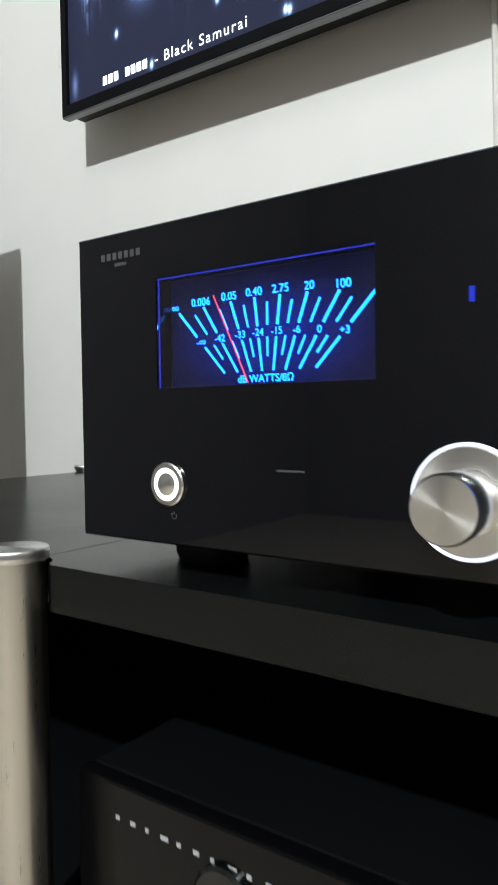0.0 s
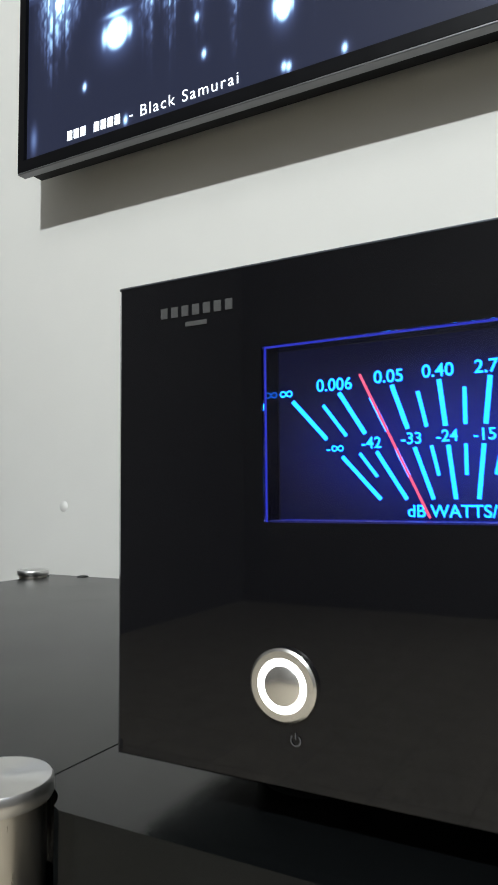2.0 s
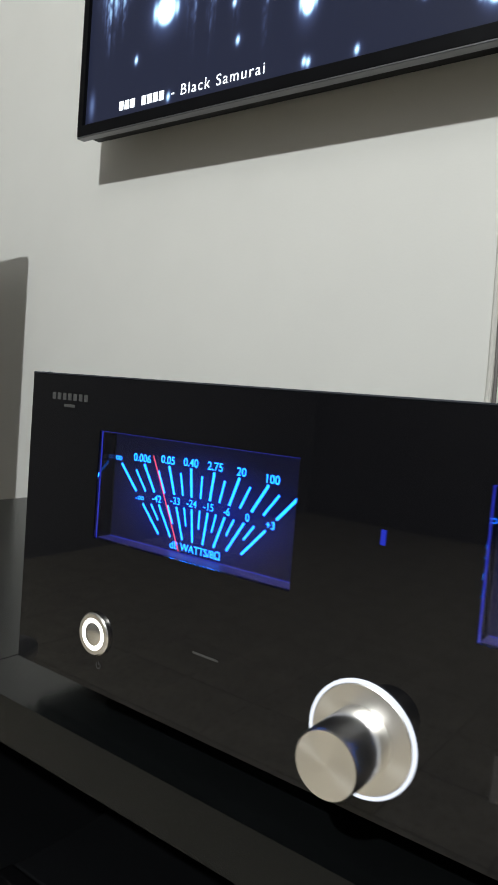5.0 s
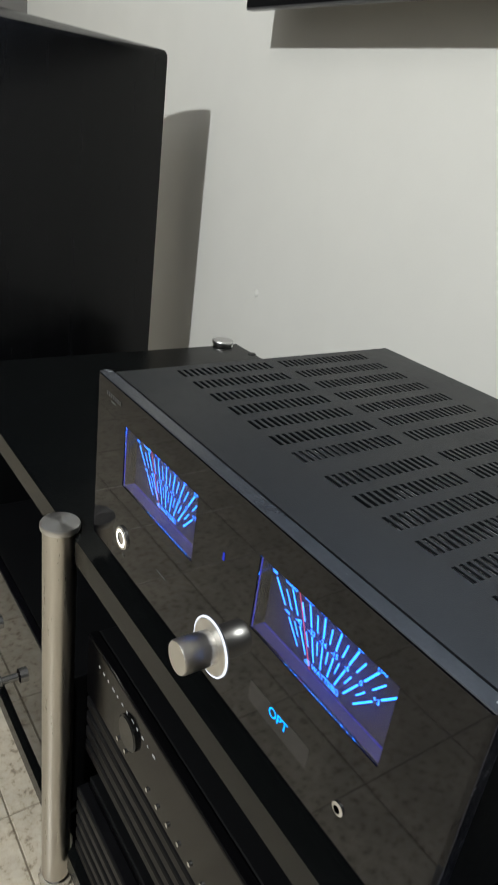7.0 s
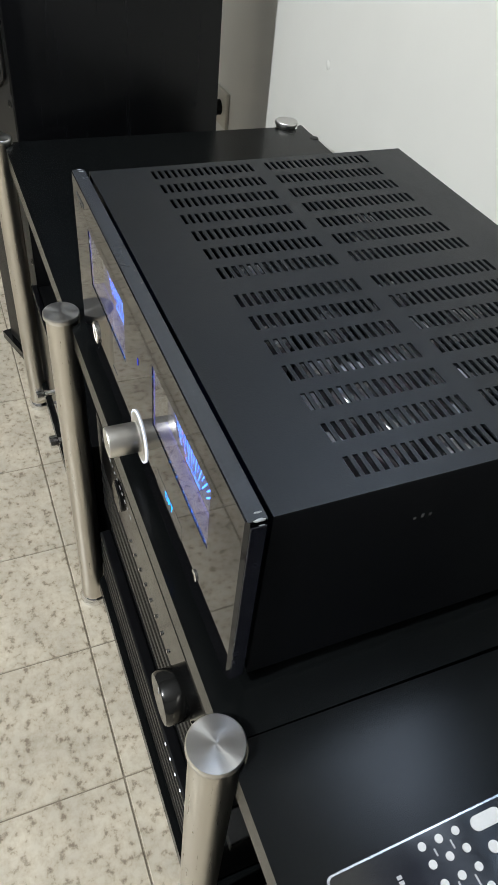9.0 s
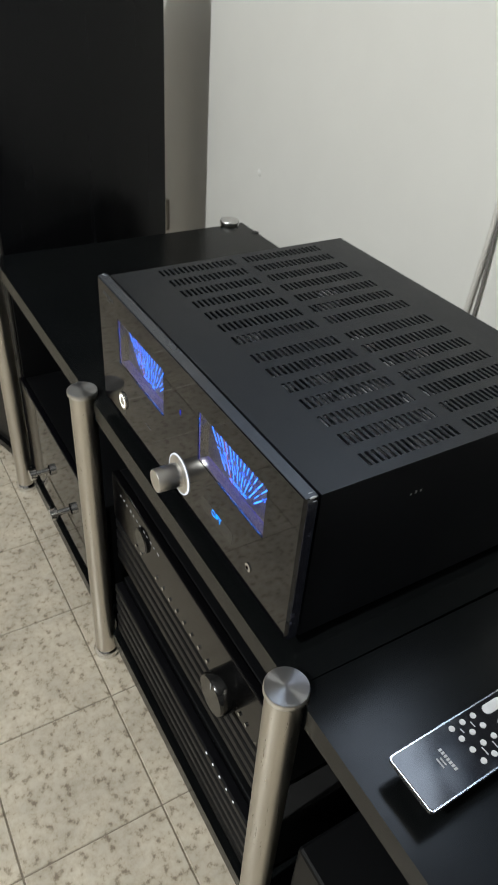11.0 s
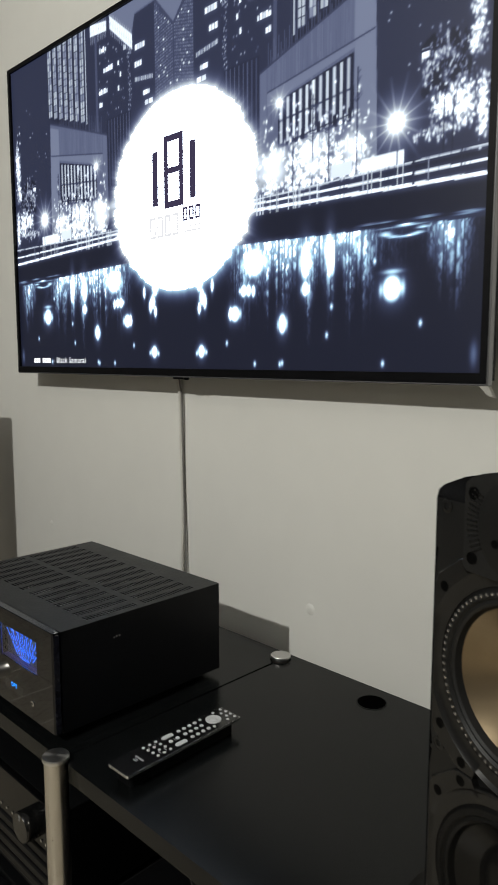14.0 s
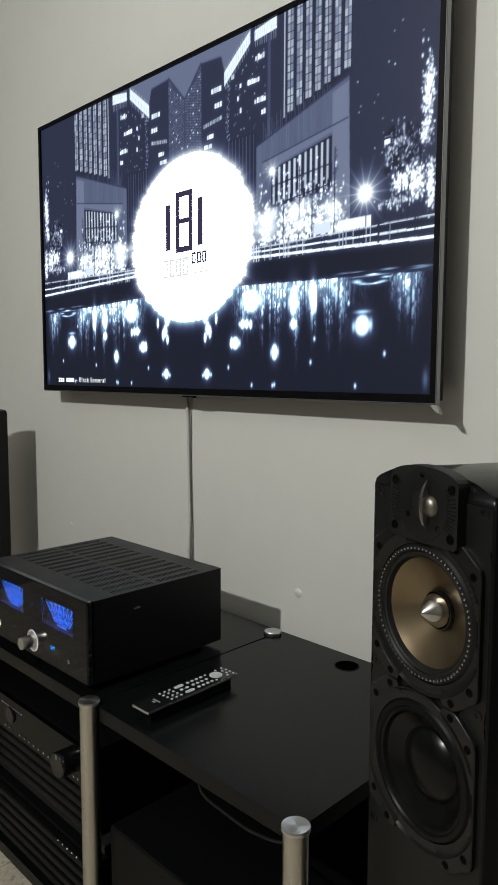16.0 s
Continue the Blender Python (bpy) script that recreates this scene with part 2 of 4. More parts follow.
def tube(points, radius, sides=10, bm=None):
    own = bmesh.new()
    rings = []
    pts = [Vector(p) for p in points]
    for k, p in enumerate(pts):
        d = (pts[min(k + 1, len(pts) - 1)] - pts[max(k - 1, 0)]).normalized()
        u = d.cross((0, 1, 0.03)).normalized()
        w = d.cross(u)
        rings.append([own.verts.new(p + radius * (math.cos(a) * u + math.sin(a) * w))
                      for a in (2 * math.pi * j / sides for j in range(sides))])
    for a, b in zip(rings, rings[1:]):
        for j in range(sides):
            own.faces.new((a[j], a[(j + 1) % sides], b[(j + 1) % sides], b[j]))
    own.faces.new(rings[0])
    own.faces.new(rings[-1])
    return add(bm, own)


def smooth_line(points, steps=8):
    out = []
    p = [Vector(q) for q in points]
    for k in range(len(p) - 1):
        a, b, c, d = p[max(k - 1, 0)], p[k], p[k + 1], p[min(k + 2, len(p) - 1)]
        for j in range(steps):
            t = j / steps
            out.append(0.5 * (2 * b + (c - a) * t + (2 * a - 5 * b + 4 * c - d) * t * t + (3 * b - a - 3 * c + d) * t ** 3))
    return out + [p[-1]]


def words(name, text, size, material, parent, m, label="", align="CENTER", bold=0.0, spacing=1.0):
    c = bpy.data.curves.new(name, "FONT")
    c.offset, c.space_character = bold, spacing
    c.body, c.size, c.align_x, c.align_y = text, size, align, "CENTER"
    tmp = new(name, c)
    me = bpy.data.meshes.new_from_object(tmp.evaluated_get(bpy.context.evaluated_depsgraph_get()))
    bpy.data.objects.remove(tmp)
    bpy.data.curves.remove(c)
    me.materials.append(material)
    ob = new(name, me)
    if parent:
        ob.parent = parent
        ob.matrix_parent_inverse = Matrix.Identity(4)
    ob.matrix_basis = m
    if label:
        ob["label"] = label
    return ob


# ---- room ----
WALL_Y, X0, X1, Y0, TOP = 0.565, -2.2, 2.7, -3.6, 2.75
tagged(part("wall_north", box(X0 - 0.1, X1 + 0.1, WALL_Y, WALL_Y + 0.12, -0.05, TOP), PAINT),
       "plain off-white painted wall behind the television", "wall", kind="structure")
# The other three walls are unseen, darkened to keep shadows deep.
tagged(part("wall_south", box(X0 - 0.1, X1 + 0.1, Y0 - 0.12, Y0, -0.05, TOP), DIM_WALL), "unseen room wall, made dark to limit bounce light", "wall", kind="structure")
tagged(part("wall_west", box(X0 - 0.12, X0, Y0, WALL_Y, -0.05, TOP), DIM_WALL), "unseen room wall, made dark to limit bounce light", "wall", kind="structure")
tagged(part("wall_east", box(X1, X1 + 0.12, Y0, WALL_Y, -0.05, TOP), DIM_WALL), "unseen room wall, made dark to limit bounce light", "wall", kind="structure")
# Unseen ceiling, toned well below white to set the overall bounce.
tagged(part("ceiling", box(X0 - 0.1, X1 + 0.1, Y0 - 0.1, WALL_Y + 0.1, TOP, TOP + 0.1), DIM_CEILING), "unseen ceiling, grey to lower the room's bounce light", "ceiling", kind="structure")
floor = tagged(part("floor", box(X0 - 0.1, X1 + 0.1, Y0 - 0.1, WALL_Y + 0.1, -0.08, -0.002), GROUT),
               "beige speckled terrazzo tile floor with dark joints", "floor", kind="structure")

# small glossy domes on the wall, slightly paler than its paint
for fx, fz, fr in ((0.258, 0.631, 0.0125), (-0.784, 0.639, 0.0085)):
    part("wall_bump", spin([(fr, -0.0002), (fr * 0.85, fr * 0.07), (fr * 0.62, fr * 0.17), (fr * 0.34, fr * 0.24), (0, fr * 0.26)], 20, "y", (fx, WALL_Y, fz), ends=False), GLOSS_BUMP, bpy.data.objects["wall_north"], "small shiny bump on the wall", True)

# ---- rack ----
BAYS = [-0.757, -0.254, 0.251, 0.760]
FRONT, REAR, SHELF = -0.012, 0.512, 0.548


def shelf_outline(x0, x1):
    r, pts = 0.0215, []
    pts += [(x0 + r + 0.002, FRONT), (x1 - r - 0.002, FRONT)]
    pts += [(x1 + r * math.cos(radians(a)), -0.019 + r * math.sin(radians(a))) for a in range(162, 88, -12)]
    pts += [(x1 - 0.0008, 0.459)]
    pts += [(x1 + r * math.cos(radians(a)), 0.482 + r * math.sin(radians(a))) for a in range(258, 100, -12)]
    pts += [(x1 - 0.0008, REAR), (x0 + 0.0008, REAR)]
    pts += [(x0 + r * math.cos(radians(a)), 0.482 + r * math.sin(radians(a))) for a in range(78, -79, -12)]
    pts += [(x0 + 0.0008, 0.004)]
    pts += [(x0 + r * math.cos(radians(a)), -0.019 + r * math.sin(radians(a))) for a in range(84, 17, -12)]
    return pts


def shelf(parent, x0, x1, top, thick=0.027):
    return part("shelf", prism(shelf_outline(x0, x1), top - thick, top, axis="z", bevel=0.0020), LACQUER, parent)


rack = thing("hifi_rack", (0, 0, 0), "low three-bay black rack with thick shelves and brushed steel poles", "rack")
for x0, x1 in zip(BAYS, BAYS[1:]):
    for z in (SHELF, 0.235, 0.07):
        if z != 0.235:
            shelf(rack, x0, x1, z)
        elif -0.5 < x0 < 0.2:
            part("shelf", box(x0 + 0.019, x1 - 0.019, 0.022, 0.452, z - 0.018, z, 0.001, 1), MATT_BLACK, rack, "thin recessed middle shelf")
for x0, x1 in zip(BAYS, BAYS[1:]):
    part("back_panel", box(x0 + 0.002, x1 - 0.002, 0.455, 0.463, 0.0705, 0.5205), DARK_SHEET, rack, "black back panel")
part("side_panel", box(BAYS[0] + 0.020, BAYS[0] + 0.028, 0.006, 0.454, 0.0705, 0.5205), DARK_SHEET, rack, "black end panel")
for x in BAYS:
    for y in (-0.019, 0.482):
        pole = part("pole", spin([(0.0178, 0.012), (0.0178, 0.5505)], 40), STEEL, rack, "brushed steel pole", True)
        pole.matrix_basis = pose(x, y, 0)
        cap = part("cap", spin([(0.0178, 0.5500), (0.0198, 0.5505), (0.0202, 0.5512), (0.0202, 0.5558), (0.0194, 0.557), (0, 0.557)], 48),
                   CAP_STEEL, pole, "turned steel cap", True)
        part("foot", spin([(0.021, 0.0), (0.022, 0.004), (0.022, 0.010), (0.0178, 0.016)], 32), CHROME, pole, "chrome foot", True)
        if y > 0 and x < -0.5:
            part("rear_knob", spin([(0.0075, -0.004), (0.0085, 0.001), (0.007, 0.004), (0, 0.005)], 24, at=(x + 0.062, 0.509, SHELF - 0.003)), RUBBER, rack, "black rubber bump", True)
part("cable_grommet", spin([(0.0268, 0.0), (0.0268, 0.0006), (0.0255, 0.0009), (0.0245, 0.0007), (0.0240, -0.004)], 40, at=(0.484, 0.462, SHELF), ends=False), DARK_SHEET, rack, "round cable grommet", True)
# Black disc painted as the darkness inside the cable hole.
part("hole_shade_disc", spin([(0.0245, 0.0003), (0.0245, 0.0007), (0, 0.0007)], 40, at=(0.484, 0.462, SHELF)), mat("hole_shade", (0.001, 0.001, 0.001), 0.9, spec=0.0), rack)

# ---- amplifier ----
PY = 0.012


def frame_with_holes(bm, x0, x1, z0, z1, holes, y0, y1):
    """A slab with rectangular openings."""
    xs = sorted({x0, x1, *[h[0] for h in holes], *[h[1] for h in holes]})
    zs = sorted({z0, z1, *[h[2] for h in holes], *[h[3] for h in holes]})

    def solid(i, j):
        if not (0 <= i < len(xs) - 1 and 0 <= j < len(zs) - 1):
            return False
        cx, cz = (xs[i] + xs[i + 1]) / 2, (zs[j] + zs[j + 1]) / 2
        return not any(h[0] < cx < h[1] and h[2] < cz < h[3] for h in holes)

    def quad(*p):
        bm.faces.new([bm.verts.new(q) for q in p])
    for i in range(len(xs) - 1):
        for j in range(len(zs) - 1):
            if not solid(i, j):
                continue
            a, b, c, d = xs[i], xs[i + 1], zs[j], zs[j + 1]
            quad((a, y0, c), (b, y0, c), (b, y0, d), (a, y0, d))
            quad((a, y1, d), (b, y1, d), (b, y1, c), (a, y1, c))
            if not solid(i - 1, j):
                quad((a, y0, c), (a, y0, d), (a, y1, d), (a, y1, c))
            if not solid(i + 1, j):
                quad((b, y0, d), (b, y0, c), (b, y1, c), (b, y1, d))
            if not solid(i, j - 1):
                quad((a, y0, c), (a, y1, c), (b, y1, c), (b, y0, c))
            if not solid(i, j + 1):
                quad((a, y0, d), (b, y0, d), (b, y1, d), (a, y1, d))
    bmesh.ops.remove_doubles(bm, verts=bm.verts[:], dist=1e-6)
    return bm


AX, AZ0, AZ1 = 0.215, 0.5651, 0.729
METERS = [(-0.157, -0.0345), (0.044, 0.1665)]
MZ0, MZ1 = 0.646, 0.7022
amp = thing("stereo_amplifier", (0, 0, 0), "large black stereo amplifier with two glowing blue power meters", "amplifier")
holes = [(a, b, MZ0, MZ1) for a, b in METERS]
PX = AX + 0.0013
slab = frame_with_holes(bmesh.new(), -PX, PX, AZ0, AZ1, holes, 0.0022, PY)
front = frame_with_holes(bmesh.new(), -PX, PX, AZ0, AZ1, holes, 0.0, 0.0022)
for v in front.verts:
    if v.co.y < 0.001:
        v.co.x -= math.copysign(0.0022, v.co.x) if abs(abs(v.co.x) - PX) < 1e-5 else 0
        v.co.z += 0.0014 if abs(v.co.z - AZ0) < 1e-5 else 0
panel = part("front_panel", add(slab, front), BLACK_GLASS, amp, "glossy black acrylic front panel")
part("panel_edge", box(-PX + 0.0002, PX - 0.0002, 0.0008, PY + 0.0002, AZ1, AZ1 + 0.0012, 0.0005, 1), ACRYLIC_TOP, panel, "greyish sawn top edge")
for sx in (-1, 1):
    part("panel_edge", box(sx * PX - 0.0006, sx * PX + 0.0005, 0.0024, PY + 0.0002, AZ0, AZ1 - 0.004, 0.0004, 1), ACRYLIC_EDGE, panel)
    # Pale beads put the glint of the clear acrylic corner into colour.
    for k, (dx, dz, r) in enumerate(((0.0, 0.0, 0.0017), (-0.0045, 0.0006, 0.0011), (0.0003, -0.004, 0.0010))):
        bead = bmesh.new()
        bmesh.ops.create_icosphere(bead, subdivisions=1, radius=r)
        for v in bead.verts:
            v.co = (sx * (PX - 0.0006 + dx) + v.co.x * 0.7, 0.0075 + 0.0008 * k + v.co.y * 2.6, AZ1 + 0.0004 + dz + v.co.z * 0.7)
        part("corner_glint", bead, CORNER_GLINT, panel, "clear acrylic corner, its glint made as pale beads")


def dial_ray(bm, pivot, a0, top, low, width):
    d = Vector((math.sin(a0), math.cos(a0)))
    n = Vector((d.y, -d.x)) * width / 2
    p, q = Vector(pivot) + d * low, Vector(pivot) + d * top
    bm.faces.new([bm.verts.new((c.x, 0, c.y)) for c in (p - n, p + n, q + n, q - n)])


def power_meter(x0, x1):
    cx, DZ = x0 + 0.0605, MZ0 + 0.0585
    meter = part("power_meter", frame_with_holes(bmesh.new(), x0 - 0.004, x1 + 0.004, MZ0 - 0.004, MZ1 + 0.004, [(x0, x1, MZ0, MZ1)], 0.0122, 0.0128), MATT_BLACK, amp, "glowing blue power meter")
    part("dial", box(x0 - 0.004, x1 + 0.004, 0.0129, 0.0139, MZ0 - 0.004, MZ1 + 0.004), DIAL, meter, "dark blue dial")
    part("edge_light", box(x0 + 0.0001, x0 + 0.0005, 0.0022, 0.0028, MZ0, MZ1), DIAL_EDGE, meter)
    part("edge_light", box(x0 + 0.0007, x1 - 0.0002, 0.0022, 0.0028, MZ1 - 0.0005, MZ1 - 0.0001), DIAL_EDGE, meter)
    part("edge_light", box(x0 + 0.0012, x1 - 0.0002, 0.0108, 0.0118, MZ0 + 0.0001, MZ0 + 0.0006), DIAL_EDGE, meter)
    part("light_guide", box(x0 + 0.0007, x1 - 0.0007, 0.0030, 0.0107, MZ0 + 0.0001, MZ0 + 0.0004), GUIDE, meter)
    part("glass", box(x0 + 0.0002, x1 - 0.0002, 0.0006, 0.0018, MZ0 + 0.0002, MZ1 - 0.0002), METER_GLASS, meter, "clear window")
    marks = bmesh.new()
    pz = -0.080
    ends = [-0.0577, -0.0406, -0.0226, -0.0075, 0.0078, 0.0235, 0.0408, 0.0592]

    def row_top(x):
        return -0.0133 - 0.0033 * (x / 0.0577) ** 2

    def row_mid(x):
        return -0.0330 - 0.0024 * (x / 0.0577) ** 2

    rays = [(math.atan2(x, row_top(x) - pz), row_top(x), row_mid(x)) for x in ends]

    def mark_line(a, z0, z1, width):
        dial_ray(marks, (0, pz), a, (z0 - pz) / math.cos(a), (z1 - pz) / math.cos(a), width)

    for k, (a, zt, zm) in enumerate(rays):
        mark_line(a, zt - 0.0026, zm + 0.0031, 0.0014)
        mark_line(a, zm - 0.0026, -0.0516, 0.00125)
        if k:
            b, zt2, zm2 = rays[k - 1]
            mark_line((a + b) / 2, (zt + zt2) / 2 - 0.0054, (zm + zm2) / 2 + 0.0033, 0.00115)
            mark_line((a + b) / 2, (zm + zm2) / 2 - 0.0024, -0.0446, 0.00105)
    scale_part = part("scale", marks, CYAN, meter, "cyan fan of scale marks")
    scale_part.matrix_basis = pose(cx, 0.0126, DZ)
    for k, text in enumerate(("\u221e", "0.006", "0.05", "0.40", "2.75", "20", "100", "\u221e")):
        a, zt, zm = rays[k]
        words("figures", text, 0.0056, CYAN, meter, pose(cx + (zt - pz) * math.tan(a), 0.0125, DZ + zt, 90, 0, 0), bold=0.0 if "\u221e" in text else 0.00005)
    for k, text in enumerate(("-\u221e", "-42", "-33", "-24", "-15", "-6", "0", "+3")):
        a, zt, zm = rays[k]
        words("figures", text, 0.0050, CYAN, meter, pose(cx + (zm - pz) * math.tan(a), 0.0125, DZ + zm, 90, 0, 0), bold=0.0 if "\u221e" in text else 0.00005)
    words("unit_text", "dB WATTS/8\u03a9", 0.0052, CYAN, meter, pose(cx - 0.0014, 0.0125, MZ0 + 0.0032, 90, 0, 0), bold=0.00005)
    needle = bmesh.new()
    p, q = Vector((-0.0105, -0.0572)), Vector((-0.0315, -0.0124))
    n = Vector((q.y - p.y, p.x - q.x)).normalized() * 0.00042
    needle.faces.new([needle.verts.new((c.x, 0, c.y)) for c in (p - n, p + n, q + n, q - n)])
    part("needle", needle, NEEDLE, meter, "thin red needle").matrix_basis = pose(cx, 0.0112, DZ)


METER_GLASS = mat("clear_window", (1.0, 1.0, 1.0), 0.0)
METER_GLASS.node_tree.nodes["Principled BSDF"].inputs["Transmission Weight"].default_value = 1.0
METER_GLASS.node_tree.nodes["Principled BSDF"].inputs["IOR"].default_value = 1.33
for x0, x1 in METERS:
    power_meter(x0, x1)

# power button
button = part("power_button", spin([(0.0112, 0.0), (0.0112, 0.0016), (0.0104, 0.0022), (0.0083, 0.0022), (0.0083, 0.001)], 48, "y", (-0.150, 0.0, 0.5968), ends=False), ALU, amp, "metal power button with white ring", True)
part("light_ring", spin([(0.0083, 0.0), (0.0083, 0.0019), (0.0061, 0.0019), (0.0061, 0.0)], 48, "y", (-0.150, 0.0, 0.5968), ends=False), RING_LED, button, "glowing white ring", True)
part("push_cap", spin([(0.0060, 0.0), (0.0060, 0.0021), (0.0055, 0.0024), (0, 0.0024)], 40, "y", (-0.150, 0.0, 0.5968)), ALU, button, "", True)
mark = bmesh.new()
for k in range(14):
    a0, a1 = radians(130 + k * 20), radians(130 + (k + 1) * 20)
    mark.faces.new([mark.verts.new((r * math.cos(a), 0, r * math.sin(a))) for r, a in ((0.0018, a0), (0.0018, a1), (0.0014, a1), (0.0014, a0))])
mark.faces.new([mark.verts.new(p) for p in ((-0.0002, 0, 0.0004), (0.0002, 0, 0.0004), (0.0002, 0, 0.0022), (-0.0002, 0, 0.0022))])
part("power_mark", mark, PRINT_GREY, amp).matrix_basis = pose(-0.1465, -0.0003, 0.5808)

# volume knob
knob = part("volume_knob", spin([(0.0132, 0.0016), (0.0132, 0.0265), (0.0124, 0.0280), (0, 0.0280)], 56, "y"), KNOB_ALU, amp, "turned aluminium volume knob", True)
knob.matrix_basis = pose(0.004, 0, 0.597)
part("flange", spin([(0.0216, 0.0001), (0.0216, 0.0012), (0.0211, 0.0016), (0.0132, 0.0016)], 64, "y", ends=False), KNOB_ALU, knob, "wide thin metal flange", True)
part("light_ring", spin([(0.0217, 0.0001), (0.0217, 0.0013), (0.0231, 0.0011), (0.0231, 0.0001)], 64, "y", ends=False), KNOB_RING, knob, "pale light ring round the knob", True)

# input display, headphone jack, printed marks
display = part("input_display", box(0.054, 0.118, -0.00008, 0.0002, 0.5925, 0.6095), mat("display_window", (0.012, 0.012, 0.014), 0.1), amp, "small dark input display")
words("display_text", "OPT", 0.0105, glow("display_blue", (0.0, 0.24, 1.0), 1.7), display, pose(0.0865, -0.00016, 0.6035, 90, 0, 0), "glowing blue letters")
jack = part("headphone_jack", spin([(0.0046, 0.0), (0.0046, 0.0010), (0.0038, 0.0014), (0.0026, 0.0014), (0.0026, -0.006), (0, -0.006)], 32, "y", (0.149, 0, 0.594)), CHROME, amp, "metal headphone socket", True)
part("indicator", box(0.0045, 0.0065, -0.0004, 0.0004, 0.6735, 0.6795), glow("indicator_blue", (0.03, 0.05, 0.8), 0.25), amp, "small blue indicator")
for k in range(7):
    part("maker_mark", box(-0.1964 + k * 0.00435, -0.1936 + k * 0.00435, -0.0003, 0.0001, 0.7159, 0.7196), PRINT_DIM, panel)
part("maker_mark", box(-0.1862, -0.1775, -0.0003, 0.0001, 0.7122, 0.7138), PRINT_DIM, panel)
part("panel_print", box(-0.084, -0.069, -0.0003, 0.0001, 0.6055, 0.6064), PRINT_DIM, panel)

# casing with slotted lid
BY0, BY1, LID = 0.016, 0.348, 0.728
part("side_panel", box(-AX, -AX + 0.0015, BY0, BY1, 0.562, LID - 0.0015), SHADED_SHEET, amp, "satin black sheet metal side")
part("side_panel", box(AX - 0.0015, AX, BY0, BY1, 0.562, LID - 0.0015), SHADED_SHEET, amp, "satin black sheet metal side")
part("rear_panel", box(-AX + 0.0015, AX - 0.0015, BY1 - 0.0015, BY1, 0.562, LID - 0.0015), SATIN_BLACK, amp)
part("bottom_plate", box(-AX + 0.0015, AX - 0.0015, BY0, BY1 - 0.0015, 0.562, 0.5635), SATIN_BLACK, amp)
part("sub_front", box(-AX + 0.0015, AX - 0.0015, BY0 + 0.003, BY0 + 0.0045, 0.5635, LID - 0.002), SATIN_BLACK, amp)
# Three tiny metal plates stand in for glints on the side.
for k, h in enumerate((0.0018, 0.0034, 0.0026)):
    part("side_glint", box(AX + 0.0001, AX + 0.0004, 0.112 + 0.0055 * k, 0.1138 + 0.0055 * k, 0.6905, 0.6905 + h), KNOB_ALU, amp, "tiny metal plate standing for a glint on the side")
lid = bmesh.new()


def lid_quad(a, b, c, d, z=LID):
    lid.faces.new([lid.verts.new((x, y, z)) for x, y in ((a, c), (b, c), (b, d), (a, d))])


ROW_X = [-0.1965 + 0.0297 * k for k in range(7)] + [0.0205 + 0.0290 * k for k in range(7)]
LEN, COLS = 0.0165, ((0.071, 0.1735), (0.186, 0.3005))
x_at = -AX
for rx in ROW_X:
    lid_quad(x_at, rx - LEN / 2, BY0, BY1)
    y_at = BY0
    for c0, c1 in COLS:
        n = round((c1 - c0) / 0.0064)
        pitch = (c1 - c0) / n
        for k in range(n):
            s0, s1 = c0 + k * pitch, c0 + k * pitch + 0.0034
            lid_quad(rx - LEN / 2, rx + LEN / 2, y_at, s0)
            y_at = s1
            a, b = rx - LEN / 2, rx + LEN / 2
            for p, q in (((a, s0), (b, s0)), ((b, s0), (b, s1)), ((b, s1), (a, s1)), ((a, s1), (a, s0))):
                lid.faces.new([lid.verts.new(v) for v in ((*p, LID), (*q, LID), (*q, LID - 0.0015), (*p, LID - 0.0015))])
    lid_quad(rx - LEN / 2, rx + LEN / 2, y_at, BY1)
    x_at = rx + LEN / 2
lid_quad(x_at, AX, BY0, BY1)
for p, q in (((-AX, BY0), (AX, BY0)), ((AX, BY0), (AX, BY1)), ((AX, BY1), (-AX, BY1)), ((-AX, BY1), (-AX, BY0))):
    lid.faces.new([lid.verts.new(v) for v in ((*p, LID), (*q, LID), (*q, LID - 0.0015), (*p, LID - 0.0015))])
part("lid", lid, SATIN_BLACK, amp, "slotted black lid")
sink = part("heat_sink", box(0.05, 0.19, 0.215, 0.30, 0.566, 0.58), HEATSINK, amp, "finned aluminium heat sink inside")
for k in range(16):
    part("fin", box(0.055 + k * 0.0085, 0.0565 + k * 0.0085, 0.215, 0.30, 0.58, 0.704 - 0.004 * (k % 3)), HEATSINK, sink)
part("transformer", spin([(0.055, 0.566), (0.058, 0.572), (0.058, 0.66), (0.05, 0.672), (0.02, 0.675), (0, 0.675)], 40, at=(-0.08, 0.18, 0)), HEATSINK, amp, "round transformer inside", True)
for x, y, h in ((0.085, 0.105, 0.716), (0.125, 0.115, 0.718), (0.155, 0.13, 0.716), (0.10, 0.17, 0.716), (0.14, 0.20, 0.717), (-0.02, 0.12, 0.714), (-0.05, 0.11, 0.712), (0.06, 0.25, 0.716), (-0.1, 0.25, 0.712), (0.03, 0.10, 0.70), (0.03, 0.15, 0.705), (0.02, 0.22, 0.69), (0.11, 0.085, 0.705), (0.15, 0.085, 0.70), (0.19, 0.16, 0.712), (0.082, 0.195, 0.722), (0.108, 0.150, 0.722), (0.135, 0.182, 0.723), (0.112, 0.122, 0.722), (0.165, 0.178, 0.722), (0.022, 0.205, 0.719)):
    part("capacitor", spin([(0.013, 0.566), (0.0135, h - 0.002), (0.012, h), (0, h)], 24, at=(x, y, 0)), INNER_METAL, amp, "", True)
